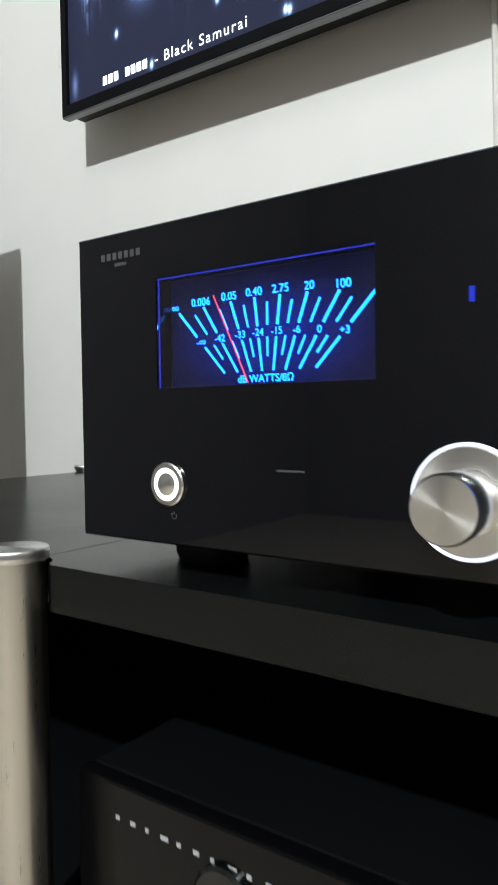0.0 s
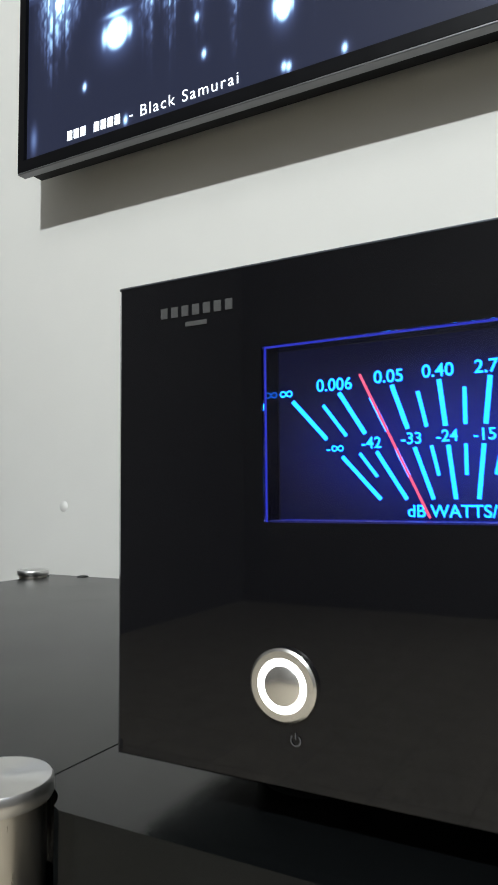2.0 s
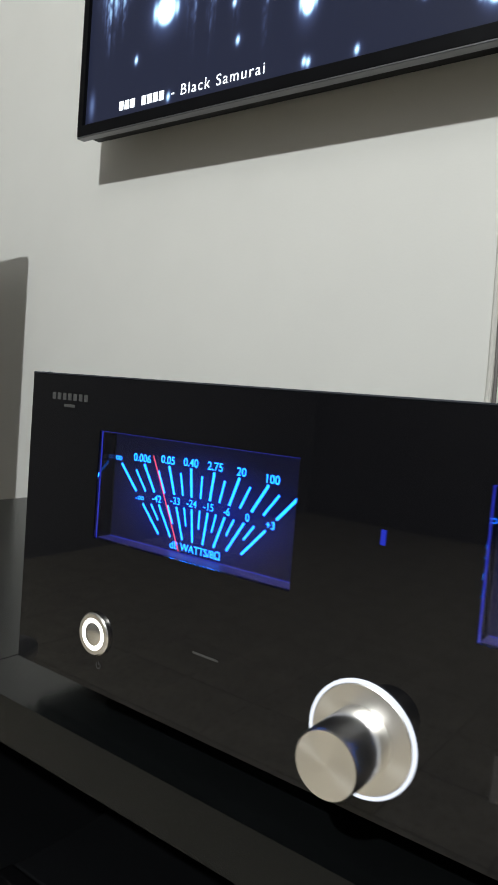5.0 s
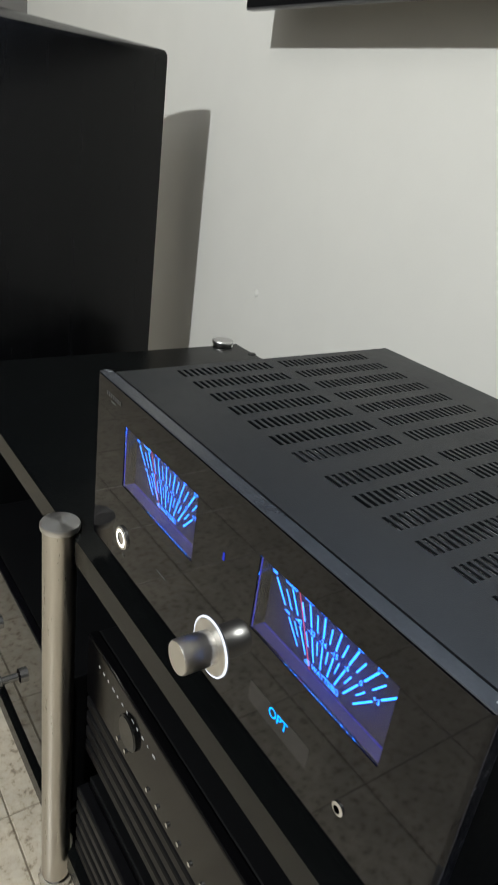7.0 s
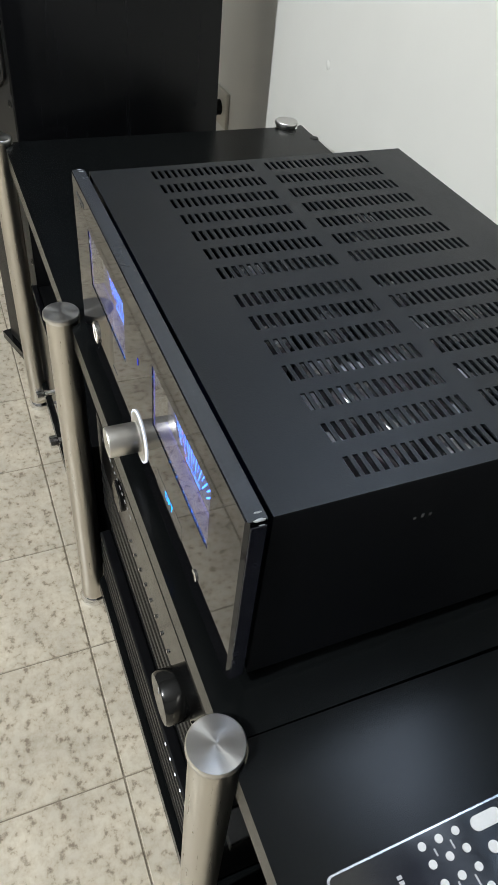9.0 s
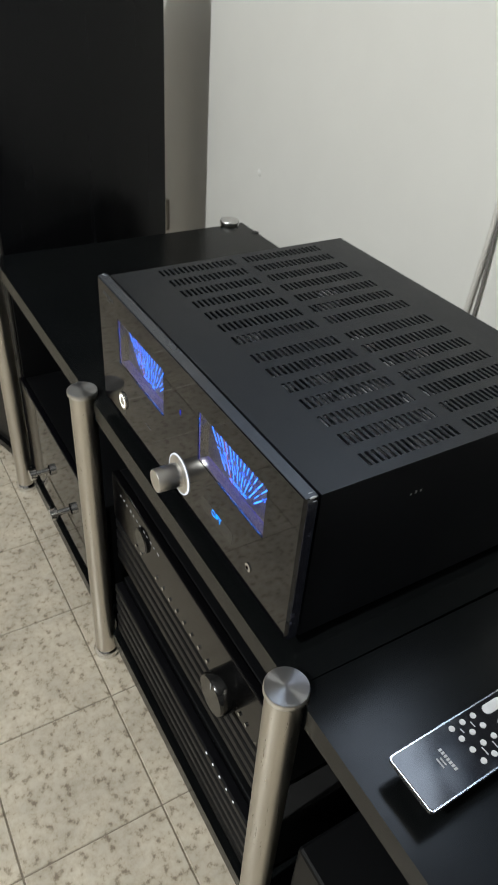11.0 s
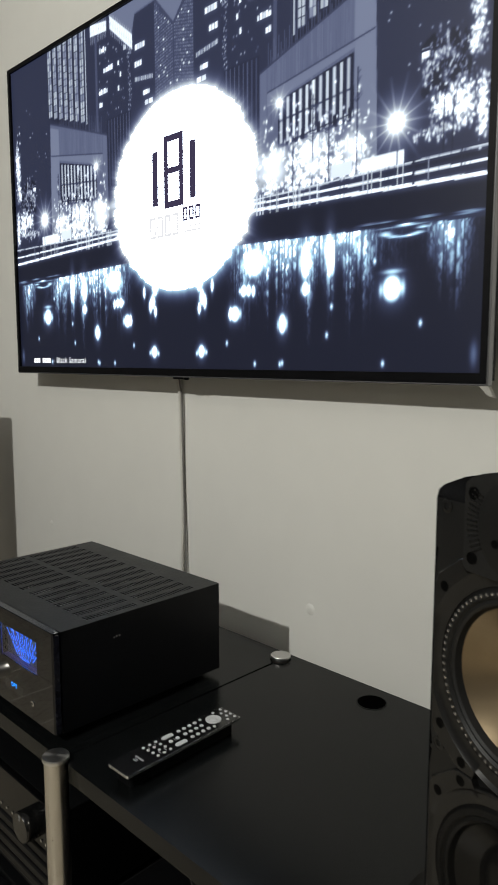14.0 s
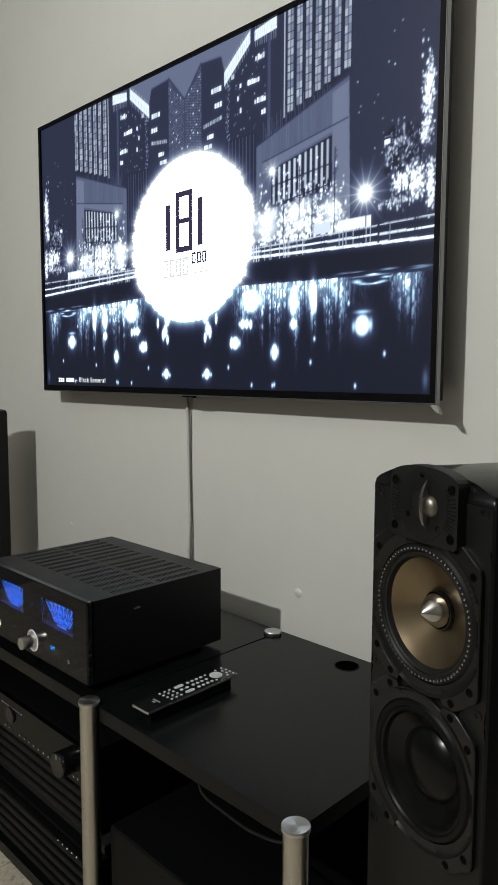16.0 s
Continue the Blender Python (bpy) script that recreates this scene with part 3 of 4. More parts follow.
for sx in (-1, 1):
    for y in (0.055, 0.30):
        part("foot", spin([(0.020, SHELF), (0.022, SHELF + 0.004), (0.022, 0.562)], 32, at=(sx * 0.165, y, 0)), RUBBER, amp, "black rubber foot", True)

# ---- remote control ----
RL, RW = 0.224, 0.0475
remote = thing("remote_control", (0.346, 0.009, SHELF), "slim black remote control with rows of grey keys on the shelf", "remote control", rz=1.2)


def rounded(x0, x1, y0, y1, r, n=5):
    out = []
    for cx, cy, a in ((x1 - r, y1 - r, 0), (x0 + r, y1 - r, 90), (x0 + r, y0 + r, 180), (x1 - r, y0 + r, 270)):
        out += [(cx + r * math.cos(radians(a + 90 * k / n)), cy + r * math.sin(radians(a + 90 * k / n))) for k in range(n + 1)]
    return out


part("body", prism(rounded(0.007, RW - 0.007, 0.010, RL - 0.010, 0.006), 0.0, 0.0205, axis="z", bevel=0.002), DARK_SHEET, remote)
part("rim", prism(rounded(0, RW, 0, RL, 0.0035), 0.0205, 0.0245, axis="z", bevel=0.001), RIM_METAL, remote, "bright metal rim")
part("face", prism(rounded(0.0012, RW - 0.0012, 0.0012, RL - 0.0012, 0.003), 0.0235, 0.0252, axis="z"), REMOTE_BLACK, remote, "glossy black face")


def key(l, w, r=0.0026, long=0.0):
    pts = rounded(w - r, w + r, l - r - long, l + r + long, r * 0.999, 6)
    part("key", prism(pts, 0.0248, 0.0262, axis="z", bevel=0.0004), KEY_GREY, remote)


for j, w in enumerate((0.0072, 0.0172, 0.0277, 0.0383)):
    for k in range(3):
        key(0.0588 + 0.0009 * j + 0.0116 * k, w, 0.0024)
key(0.1032, 0.0089, 0.0042, 0.0065)
key(0.1068, 0.0372, 0.0042, 0.0065)
key(0.0985, 0.0227, 0.0034)
key(0.1120, 0.0227, 0.0034)
for j, w in enumerate((0.0091, 0.0226, 0.0366)):
    for k in range(4):
        key(0.1254 + 0.0022 * j + 0.0112 * k, w, 0.0032)
for l, w in ((0.171, 0.0080), (0.1735, 0.0390), (0.200, 0.0075), (0.2035, 0.0385), (0.2085, 0.018), (0.2095, 0.0295), (0.2165, 0.0075), (0.2175, 0.040), (0.2185, 0.0185), (0.2185, 0.0295)):
    key(l, w, 0.0024)
dpad = part("direction_ring", spin([(0.0128, 0.0250), (0.0128, 0.0262), (0.0116, 0.0270), (0.0068, 0.0264), (0.0064, 0.0252)], 40, at=(0.0225, 0.187, 0), ends=False), KEY_GREY, remote, "round grey direction pad", True)
part("centre_key", spin([(0.0058, 0.0250), (0.0058, 0.0264), (0.005, 0.0268), (0, 0.0268)], 32, at=(0.0225, 0.187, 0)), KEY_GREY, dpad, "", True)
for k in range(7):
    part("maker_mark", box(0.0145 + k * 0.0028, 0.0165 + k * 0.0028, 0.037, 0.040, 0.0250, 0.0254), PRINT_LIGHT, remote)
for k in range(2):
    part("maker_mark", box(0.020 - k * 0.001, 0.0265 + k * 0.001, 0.0335 - k * 0.003, 0.0348 - k * 0.003, 0.0250, 0.0254), PRINT_LIGHT, remote)
for l, w, n in ((0.0645, 0.0125, 0.004), (0.076, 0.0125, 0.005), (0.068, 0.033, 0.007), (0.079, 0.033, 0.006), (0.1055, 0.0228, 0.007)):
    part("key_print", box(w - n / 2, w + n / 2, l, l + 0.0011, 0.0250, 0.0254), PRINT_LIGHT, remote)

# ---- television ----
TX, TZ, TW, TH = -0.067, 1.108, 1.458, 0.842
TVY = 0.480
tv = thing("television", (TX, TVY, TZ), "large flat wall-mounted television showing a black and white city", "television")
tv_bezel = bmesh.new()
frame_with_holes(tv_bezel, -TW / 2, TW / 2, 0, TH, [(-TW / 2 + 0.011, TW / 2 - 0.011, 0.016, TH - 0.010)], 0.0, 0.012)
part("bezel", tv_bezel, PLASTIC, tv, "thin black bezel")
part("trim", box(-TW / 2, TW / 2, 0.0, 0.014, -0.003, -0.0002, 0.0008, 1), mat("dark_trim", (0.20, 0.20, 0.21), 0.35, 0.7), tv, "dark metal bottom trim")
part("trim", box(TW / 2 + 0.0002, TW / 2 + 0.0032, 0.0, 0.014, -0.003, TH, 0.0008, 1), mat("side_trim", (0.25, 0.25, 0.26), 0.3, 0.8), tv, "metal side trim")
part("back_cover", prism([(-TW / 2 + 0.006, 0.004), (TW / 2 - 0.006, 0.004), (TW / 2 - 0.006, TH - 0.006), (-TW / 2 + 0.006, TH - 0.006)], 0.012, 0.040, bevel=0.004), PLASTIC, tv, "black plastic back cover")
part("back_box", box(-0.52, 0.52, 0.040, 0.066, 0.05, 0.56, 0.006), PLASTIC, tv)
part("wall_bracket", box(-0.25, 0.25, 0.066, 0.0848, 0.24, 0.60), MATT_BLACK, tv)
part("logo_bar", box(-0.014, 0.014, 0.003, 0.012, -0.0075, -0.003, 0.0015), PLASTIC, tv)
part("sensor", box(0.020, 0.034, 0.006, 0.012, -0.009, -0.003, 0.0012), PLASTIC, tv)
part("cover_tape", prism([(TW / 2 - 0.012, -0.0032), (TW / 2 + 0.003, -0.0032), (TW / 2 + 0.012, -0.020), (TW / 2 + 0.003, -0.018)], 0.002, 0.010), TAPE, tv, "scrap of pale tape")

# the picture on the screen: tones worked out on a fine grid, one half mirrored to the other
W2, PZ0, PZ1 = TW / 2 - 0.011, 0.016, TH - 0.010
CELL = 0.001
GU, GZ = np.meshgrid(np.arange(0, W2, CELL), np.arange(PZ0, PZ1, CELL))
LUM = np.full(GU.shape, 0.030)
rng = random.Random(11)
nrng = np.random.default_rng(5)


def window(u0, u1, z0, z1):
    a, b = max(int((u0) / CELL), 0), min(int(u1 / CELL) + 2, GU.shape[1])
    c, d = max(int((z0 - PZ0) / CELL), 0), min(int((z1 - PZ0) / CELL) + 2, GU.shape[0])
    return (slice(c, max(c, d)), slice(a, max(a, b)))


def poly(points, v):
    us, zs = [p[0] for p in points], [p[1] for p in points]
    w = window(min(us), max(us), min(zs), max(zs))
    u, z = GU[w], GZ[w]
    inside = np.zeros(u.shape, bool)
    for (a, b), (c, d) in zip(points, points[1:] + points[:1]):
        cross = (b > z) != (d > z)
        inside ^= cross & (u < (c - a) * (z - b) / ((d - b) or 1e-9) + a)
    LUM[w][inside] = v


def rect(u0, u1, z0, z1, v):
    w = window(u0, u1, z0, z1)
    u, z = GU[w], GZ[w]
    LUM[w][(u >= u0) & (u < u1) & (z >= z0) & (z < z1)] = v


def spot(u0, z0, su, sz, v, power=2.0):
    w = window(u0 - 3.2 * su, u0 + 3.2 * su, z0 - 3.2 * sz, z0 + 3.2 * sz)
    d = ((GU[w] - u0) / su) ** 2 + ((GZ[w] - z0) / sz) ** 2
    LUM[w] += v * np.exp(-d ** (power / 2))


def line(p, q, width, v):
    (a, b), (c, d) = p, q
    w = window(min(a, c) - width, max(a, c) + width, min(b, d) - width, max(b, d) + width)
    z = b + (d - b) * (GU[w] - a) / ((c - a) or 1e-9)
    m = (np.abs(GZ[w] - z) < width / 2) & (GU[w] >= min(a, c)) & (GU[w] <= max(a, c))
    LUM[w][m] = v


def star(u0, z0, r, n, v):
    w = window(u0 - 2.4 * r, u0 + 2.4 * r, z0 - 2.4 * r, z0 + 2.4 * r)
    du, dz = GU[w] - u0, GZ[w] - z0
    d, a = np.hypot(du, dz), np.arctan2(dz, du)
    LUM[w] += v * (2.5 * np.exp(-(d / (0.40 * r)) ** 2) + 0.30 * np.exp(-(d / r) ** 2) + 1.1 * np.exp(-d / (0.55 * r)) * np.abs(np.cos(n * a / 2 + 0.4)) ** 24)


# sky and the folded middle towers
rect(0, 0.245, 0.60, PZ1, 0.15)
poly([(0, 0.5), (0, 0.743), (0.064, 0.812), (0.064, 0.5)], 0.055)
for i in range(11):
    for j in range(40):
        u = 0.003 + i * 0.0056
        z = 0.54 + j * 0.0066 + u * 0.95
        if z < 0.735 + u * 1.02:
            rect(u, u + 0.0036, z, z + 0.0034, rng.choice((0.10, 0.13, 0.16, 0.20)) if rng.random() < 0.93 else 0.7)
poly([(0.064, 0.45), (0.064, 0.806), (0.135, 0.800), (0.148, 0.757), (0.148, 0.45)], 0.036)
line((0.064, 0.806), (0.135, 0.801), 0.003, 0.10)
# dark tower with a pale parapet
poly([(0.148, 0.45), (0.148, 0.754), (0.238, PZ1), (0.335, PZ1), (0.335, 0.45)], 0.034)
poly([(0.146, 0.762), (0.232, 0.828), (0.232, 0.800), (0.146, 0.730)], 0.75)
poly([(0.246, 0.800), (0.246, 0.822), (0.314, PZ1), (0.314, 0.806)], 0.75)
for k in range(24):
    u = 0.150 + k * 0.0070
    if not 0.232 < u < 0.246:
        line((u, 0.737 + (u - 0.15) * 0.80 if u < 0.24 else 0.802), (u + 0.0012, 0.762 + (u - 0.15) * 0.8 if u < 0.24 else PZ1), 0.03, 0.38)
rect(0.287, 0.296, 0.50, 0.80, 0.075)
for k in range(60):
    spot(0.158 + rng.gauss(0, 0.0035), rng.uniform(0.58, 0.74), 0.0010, 0.0016, rng.uniform(0.05, 0.5))
for k in range(30):
    spot(rng.uniform(0.17, 0.28), rng.uniform(0.60, 0.78), 0.0012, 0.0018, rng.uniform(0.1, 0.6))
for u0, u1, z, n in ((0.100, 0.136, 0.724, 4), (0.112, 0.138, 0.688, 3), (0.084, 0.108, 0.622, 3), (0.074, 0.105, 0.600, 2), (0.170, 0.180, 0.738, 2), (0.198, 0.204, 0.712, 2),
                     (0.224, 0.262, 0.710, 6), (0.248, 0.278, 0.757, 4), (0.246, 0.282, 0.664, 5), (0.268, 0.282, 0.636, 2), (0.199, 0.205, 0.656, 1), (0.190, 0.196, 0.685, 1)):
    for k in range(n):
        a = u0 + (u1 - u0) * k / n
        rect(a, a + (u1 - u0) / n * 0.80, z, z + rng.uniform(0.008, 0.012), rng.choice((0.8, 1.0, 0.55)))
for k in range(20):
    rect(0.072 + k * 0.0033, 0.0742 + k * 0.0033, 0.650 + k * 0.0004, 0.659 + k * 0.0004, rng.choice((0.18, 0.35, 0.5)))
rect(0.155, 0.252, 0.45, 0.603, 0.026)
for k in range(8):
    rect(0.160 + k * 0.0118, 0.1622 + k * 0.0118, 0.45, 0.600, 0.10)
# gridded tower
poly([(0.334, 0.59), (0.334, PZ1), (0.526, PZ1), (0.526, 0.668)], 0.020)
rect(0.336, 0.3385, 0.612, PZ1, 0.45)
for i in range(7):
    u = 0.347 + i * 0.0255
    for j in range(16):
        z = 0.617 + (u - 0.335) * 0.30 + j * 0.0165
        for half in (0, 1):
            rect(u + half * 0.0082, u + half * 0.0082 + 0.0070, z, z + 0.0148, rng.choice((0.20, 0.26, 0.32, 0.38)))
# stone block
poly([(0.253, 0.36), (0.253, 0.568), (0.512, 0.650), (0.520, 0.36)], 0.115)
for k in range(74):
    u = 0.274 + k * 0.0026
    line((u, 0.50), (u + 0.0011, 0.572 + (u - 0.253) * 0.316), 0.09, rng.uniform(0.09, 0.17))
poly([(0.253, 0.36), (0.253, 0.566), (0.270, 0.571), (0.270, 0.36)], 0.13)
poly([(0.474, 0.36), (0.470, 0.628), (0.512, 0.641), (0.520, 0.36)], 0.17)
poly([(0.272, 0.505), (0.272, 0.528), (0.474, 0.562), (0.474, 0.552)], 0.16)
line((0.272, 0.530), (0.512, 0.570), 0.003, 0.05)
line((0.253, 0.569), (0.512, 0.651), 0.004, 0.05)
poly([(0.300, 0.425), (0.300, 0.508), (0.470, 0.545), (0.472, 0.436)], 0.012)
for k in range(11):
    u = 0.305 + k * 0.0152
    rect(u, u + 0.0060, 0.432 + (u - 0.3) * 0.05, 0.506 + (u - 0.3) * 0.21, rng.uniform(0.35, 0.75))
    rect(u, u + 0.0060, 0.470 + (u - 0.3) * 0.1, 0.474 + (u - 0.3) * 0.1, 0.10)
rect(0.520, W2, 0.36, PZ1, 0.033)
rect(0.600, 0.613, 0.497, 0.506, 1.0)
rect(0.600, 0.613, 0.510, 0.512, 0.35)
for k in range(14):
    spot(rng.uniform(0.53, 0.66), rng.uniform(0.48, 0.72), 0.0014, 0.0016, rng.uniform(0.2, 0.8))
# street light, trees, low white walls
for k in range(16):
    spot(rng.triangular(0.23, 0.52, 0.30), 0.375 + rng.uniform(0, 0.05), rng.uniform(0.010, 0.022), rng.uniform(0.010, 0.022), rng.uniform(0.15, 0.5))
for k in range(760):
    u = rng.choice((0.285, 0.335, 0.365, 0.405, 0.440, 0.480)) + rng.gauss(0, 0.012)
    z = 0.345 + abs(rng.gauss(0, 0.055))
    if z < 0.53:
        spot(u, z, rng.uniform(0.0010, 0.0030), rng.uniform(0.0012, 0.0042), rng.uniform(0.2, 1.3))
rect(0.490, 0.572, 0.347, 0.369, 0.85)
rect(0.425, 0.470, 0.350, 0.372, 0.6)
for u, h in ((0.336, 0.44), (0.382, 0.50), (0.418, 0.47), (0.478, 0.52), (0.558, 0.41)):
    rect(u, u + 0.0028, 0.345, h, 0.03)
    for k in range(16):
        z = rng.uniform(0.40, h)
        line((u + 0.001, z), (u + rng.uniform(-0.014, 0.014), z + rng.uniform(0.004, 0.012)), 0.0018, 0.05)
line((0.338, 0.434), (0.462, 0.447), 0.0030, 0.02)
for u in (0.356, 0.392, 0.428, 0.460):
    rect(u, u + 0.0075, 0.428 + (u - 0.338) * 0.10, 0.446 + (u - 0.338) * 0.10, 0.015)
for cu, cz, su, sz, count, level in ((0.694, 0.575, 0.010, 0.050, 260, 0.85), (0.690, 0.505, 0.014, 0.022, 110, 0.7), (0.640, 0.505, 0.022, 0.020, 120, 0.25),
                                     (0.618, 0.470, 0.014, 0.028, 130, 0.35), (0.662, 0.470, 0.020, 0.022, 120, 0.3), (0.640, 0.420, 0.018, 0.020, 190, 1.0),
                                     (0.672, 0.415, 0.014, 0.028, 210, 1.0), (0.702, 0.400, 0.008, 0.040, 150, 1.0), (0.625, 0.385, 0.030, 0.010, 90, 0.6)):
    for k in range(count):
        u, z = cu + rng.gauss(0, su * 0.6), cz + rng.gauss(0, sz * 0.6)
        spot(u, z, rng.uniform(0.0008, 0.0018), rng.uniform(0.0014, 0.0036), level * rng.choice((0.15, 0.4, 0.8, 1.2)))
for k in range(40):
    u = rng.uniform(0.60, 0.68)
    spot(u, rng.uniform(0.44, 0.52), 0.004, 0.005, -0.25)
LUM = np.maximum(LUM, 0.012)
rect(0.640, 0.643, 0.345, 0.440, 0.02)
rect(0.655, 0.6575, 0.345, 0.430, 0.02)
star(0.556, 0.413, 0.030, 14, 1.0)
star(0.302, 0.505, 0.015, 10, 0.8)
star(0.386, 0.375, 0.016, 10, 0.8)
# quay with its rails
poly([(0, 0.255), (0, 0.338), (0.18, 0.338), (W2, 0.343), (W2, 0.255)], 0.013)
line((0.14, 0.341), (W2, 0.348), 0.0028, 0.5)
line((0.14, 0.336), (W2, 0.327), 0.0040, 0.85)
line((0.14, 0.326), (W2, 0.308), 0.0055, 1.1)
for k in range(60):
    u = rng.uniform(0.16, W2)
    rect(u, u + 0.0014, 0.312, 0.349, rng.choice((0.02, 0.4, 0.7)))
# water
SURF = 0.268 - 0.022 * GU / W2
below = GZ < SURF
LUM[below] = 0.013
noise_u = np.convolve(nrng.random(GU.shape[1]), np.ones(3) / 3, "same")
wide = np.convolve(nrng.random(GU.shape[1]), np.ones(15) / 15, "same")
u_line = GU[0]
shape = np.exp(-((u_line - 0.30) / 0.06) ** 2) + 0.9 * np.exp(-((u_line - 0.42) / 0.07) ** 2) + 0.55 * np.exp(-((u_line - 0.495) / 0.014) ** 2) + 0.8 * np.exp(-((u_line - 0.655) / 0.022) ** 2) + 0.5 * np.exp(-((u_line - 0.22) / 0.03) ** 2)
strength = shape * np.clip((noise_u - 0.30) * 3.8, 0, 1) ** 1.2
reach = 0.020 + 0.065 * np.clip((wide - 0.36) * 3.4, 0, 1)
depth = np.clip(SURF - GZ, 0, 1)
cell_u, cell_z = max(1, round(0.0028 / (GU[0, 1] - GU[0, 0]))), max(1, round(0.011 / (GZ[1, 0] - GZ[0, 0])))
glints = np.random.default_rng(41).random((GZ.shape[0] // cell_z + 1, GZ.shape[1] // cell_u + 1))
broken = np.kron(glints, np.ones((cell_z, cell_u)))[:GZ.shape[0], :GZ.shape[1]]
broken = np.apply_along_axis(lambda c: np.convolve(c, np.ones(9) / 9, "same"), 0, broken)
broken = np.stack([np.roll(row, int(round(1.6 * math.sin(k * 0.33) + 1.3 * math.sin(k * 0.11)))) for k, row in enumerate(broken)])
broken = np.clip((broken - 0.34) * 2.2, 0.10, 1)
LUM += below * strength[None, :] * np.exp(-(depth / reach[None, :]) ** 2) * broken * 2.9
LUM += below * (0.22 * shape)[None, :] * np.exp(-(depth / 0.040) ** 2)
for u, z, su, sz in ((0.238, 0.224, 0.024, 0.024), (0.555, 0.153, 0.016, 0.019), (0.313, 0.104, 0.0085, 0.017), (0.081, 0.054, 0.0085, 0.0125), (0.184, 0.128, 0.012, 0.014),
                     (0.171, 0.129, 0.0035, 0.013), (0.368, 0.215, 0.010, 0.030), (0.369, 0.165, 0.007, 0.012), (0.425, 0.218, 0.007, 0.034), (0.075, 0.198, 0.008, 0.017), (0.084, 0.168, 0.006, 0.016),
                     (0.093, 0.158, 0.004, 0.015), (0.075, 0.145, 0.0035, 0.012), (0.116, 0.190, 0.003, 0.013), (0.209, 0.172, 0.007, 0.011), (0.223, 0.172, 0.005, 0.011), (0.236, 0.170, 0.0035, 0.011)):
    spot(u, z, su, sz, 2.0, 5.0)
    spot(u, z, su * 1.5, sz * 1.4, 0.10)
    spot(u + su * 1.3, z, su * 0.22, sz * 0.55, 0.9)
    spot(u - su * 1.35, z - sz * 0.1, su * 0.18, sz * 0.45, 0.8)
for u, z in ((0.198, 0.173), (0.313, 0.030), (0.307, 0.028), (0.240, 0.028), (0.097, 0.052), (0.066, 0.050), (0.430, 0.130), (0.540, 0.030), (0.610, 0.095), (0.520, 0.200), (0.160, 0.070), (0.420, 0.080)):
    spot(u, z, 0.0022, 0.0045, 1.2)
spot(0.555, 0.180, 0.014, 0.003, 0.8)
for k in range(26):
    a = rng.uniform(0, 2 * math.pi)
    spot(0.575 + 0.036 * math.cos(a), 0.243 + 0.009 * math.sin(a), 0.009, 0.0012, 0.45)
for k in range(10):
    spot(rng.uniform(0.50, W2), 0.262 - rng.uniform(0, 0.012), 0.016, 0.0010, 0.30)
spot(0.703, 0.045, 0.005, 0.016, 0.12)

FULL = np.concatenate([LUM[:, ::-1], LUM], axis=1)
rows, cols = FULL.shape[0] // 2 * 2, FULL.shape[1] // 2 * 2
FULL = FULL[:rows, :cols].reshape(rows // 2, 2, cols // 2, 2).mean((1, 3))
PU, PZ = np.meshgrid(np.linspace(-W2, W2, FULL.shape[1]), np.linspace(PZ0, PZ1, FULL.shape[0]))
# white pulse disc with frayed sides
ang = np.arctan2(PZ - 0.396, PU - 0.010)
rag = np.convolve(nrng.random(900), np.ones(9) / 9, "same")[((ang + math.pi) / (2 * math.pi) * 899).astype(int)]
dist = np.hypot((PU - 0.010) / 0.236, (PZ - 0.396) / 0.209) - (rag - 0.5) * (0.035 + 0.11 * np.abs(np.cos(ang)) ** 3)
FULL = FULL + 0.5 * np.exp(-np.clip(dist - 1, 0, 9) / 0.035)
FULL = np.where(dist < 1.0, 3.2, FULL)
# slight bloom of the panel's brightest parts
kernel = np.exp(-np.linspace(-2.5, 2.5, 17) ** 2)
kernel /= kernel.sum()
soft = np.clip(FULL, 0, 2.0)
soft = np.apply_along_axis(lambda r: np.convolve(r, kernel, "same"), 1, soft)
soft = np.apply_along_axis(lambda r: np.convolve(r, kernel, "same"), 0, soft)
FULL = 0.86 * FULL + 0.14 * soft
mixer = np.clip(FULL / 0.30, 0, 1)[..., None]
teal = ((PZ < 0.262) & (FULL > 0.03) & (FULL < 0.9))[..., None]
tint = (1 - mixer) * np.array([0.36, 0.46, 1.12]) + mixer * np.where(teal, [0.46, 0.74, 1.06], [0.77, 0.88, 1.05])
rgb = FULL[..., None] * tint
nz, nu = FULL.shape
grid = np.arange(nz * nu).reshape(nz, nu)
quads = np.stack([grid[:-1, :-1], grid[:-1, 1:], grid[1:, 1:], grid[1:, :-1]], -1).reshape(-1, 4)
screen_mesh = bpy.data.meshes.new("screen")
screen_mesh.from_pydata(np.stack([PU, np.full(PU.shape, 0.006), PZ], -1).reshape(-1, 3), [], quads.tolist())
tones = screen_mesh.attributes.new("picture", "FLOAT_COLOR", "POINT")
tones.data.foreach_set("color", np.concatenate([rgb, np.ones((nz, nu, 1))], -1).astype(np.float32).ravel())
SCREEN = mat("lit_screen", (0.006, 0.006, 0.008), 0.34, emit=(1, 1, 1), power=1.22, spec=0.27)
_node = SCREEN.node_tree.nodes.new("ShaderNodeAttribute")
_node.attribute_name = "picture"
SCREEN.node_tree.links.new(_node.outputs["Color"], SCREEN.node_tree.nodes["Principled BSDF"].inputs["Emission Color"])
screen_mesh.materials.append(SCREEN)
screen = new("screen", screen_mesh)
screen.parent = tv
screen["label"] = "lit screen with a monochrome night city and white disc"

INK = glow("screen_ink", (0.030, 0.024, 0.055), 1.0)
GREY_INK = glow("screen_grey", (0.55, 0.56, 0.60), 1.0)
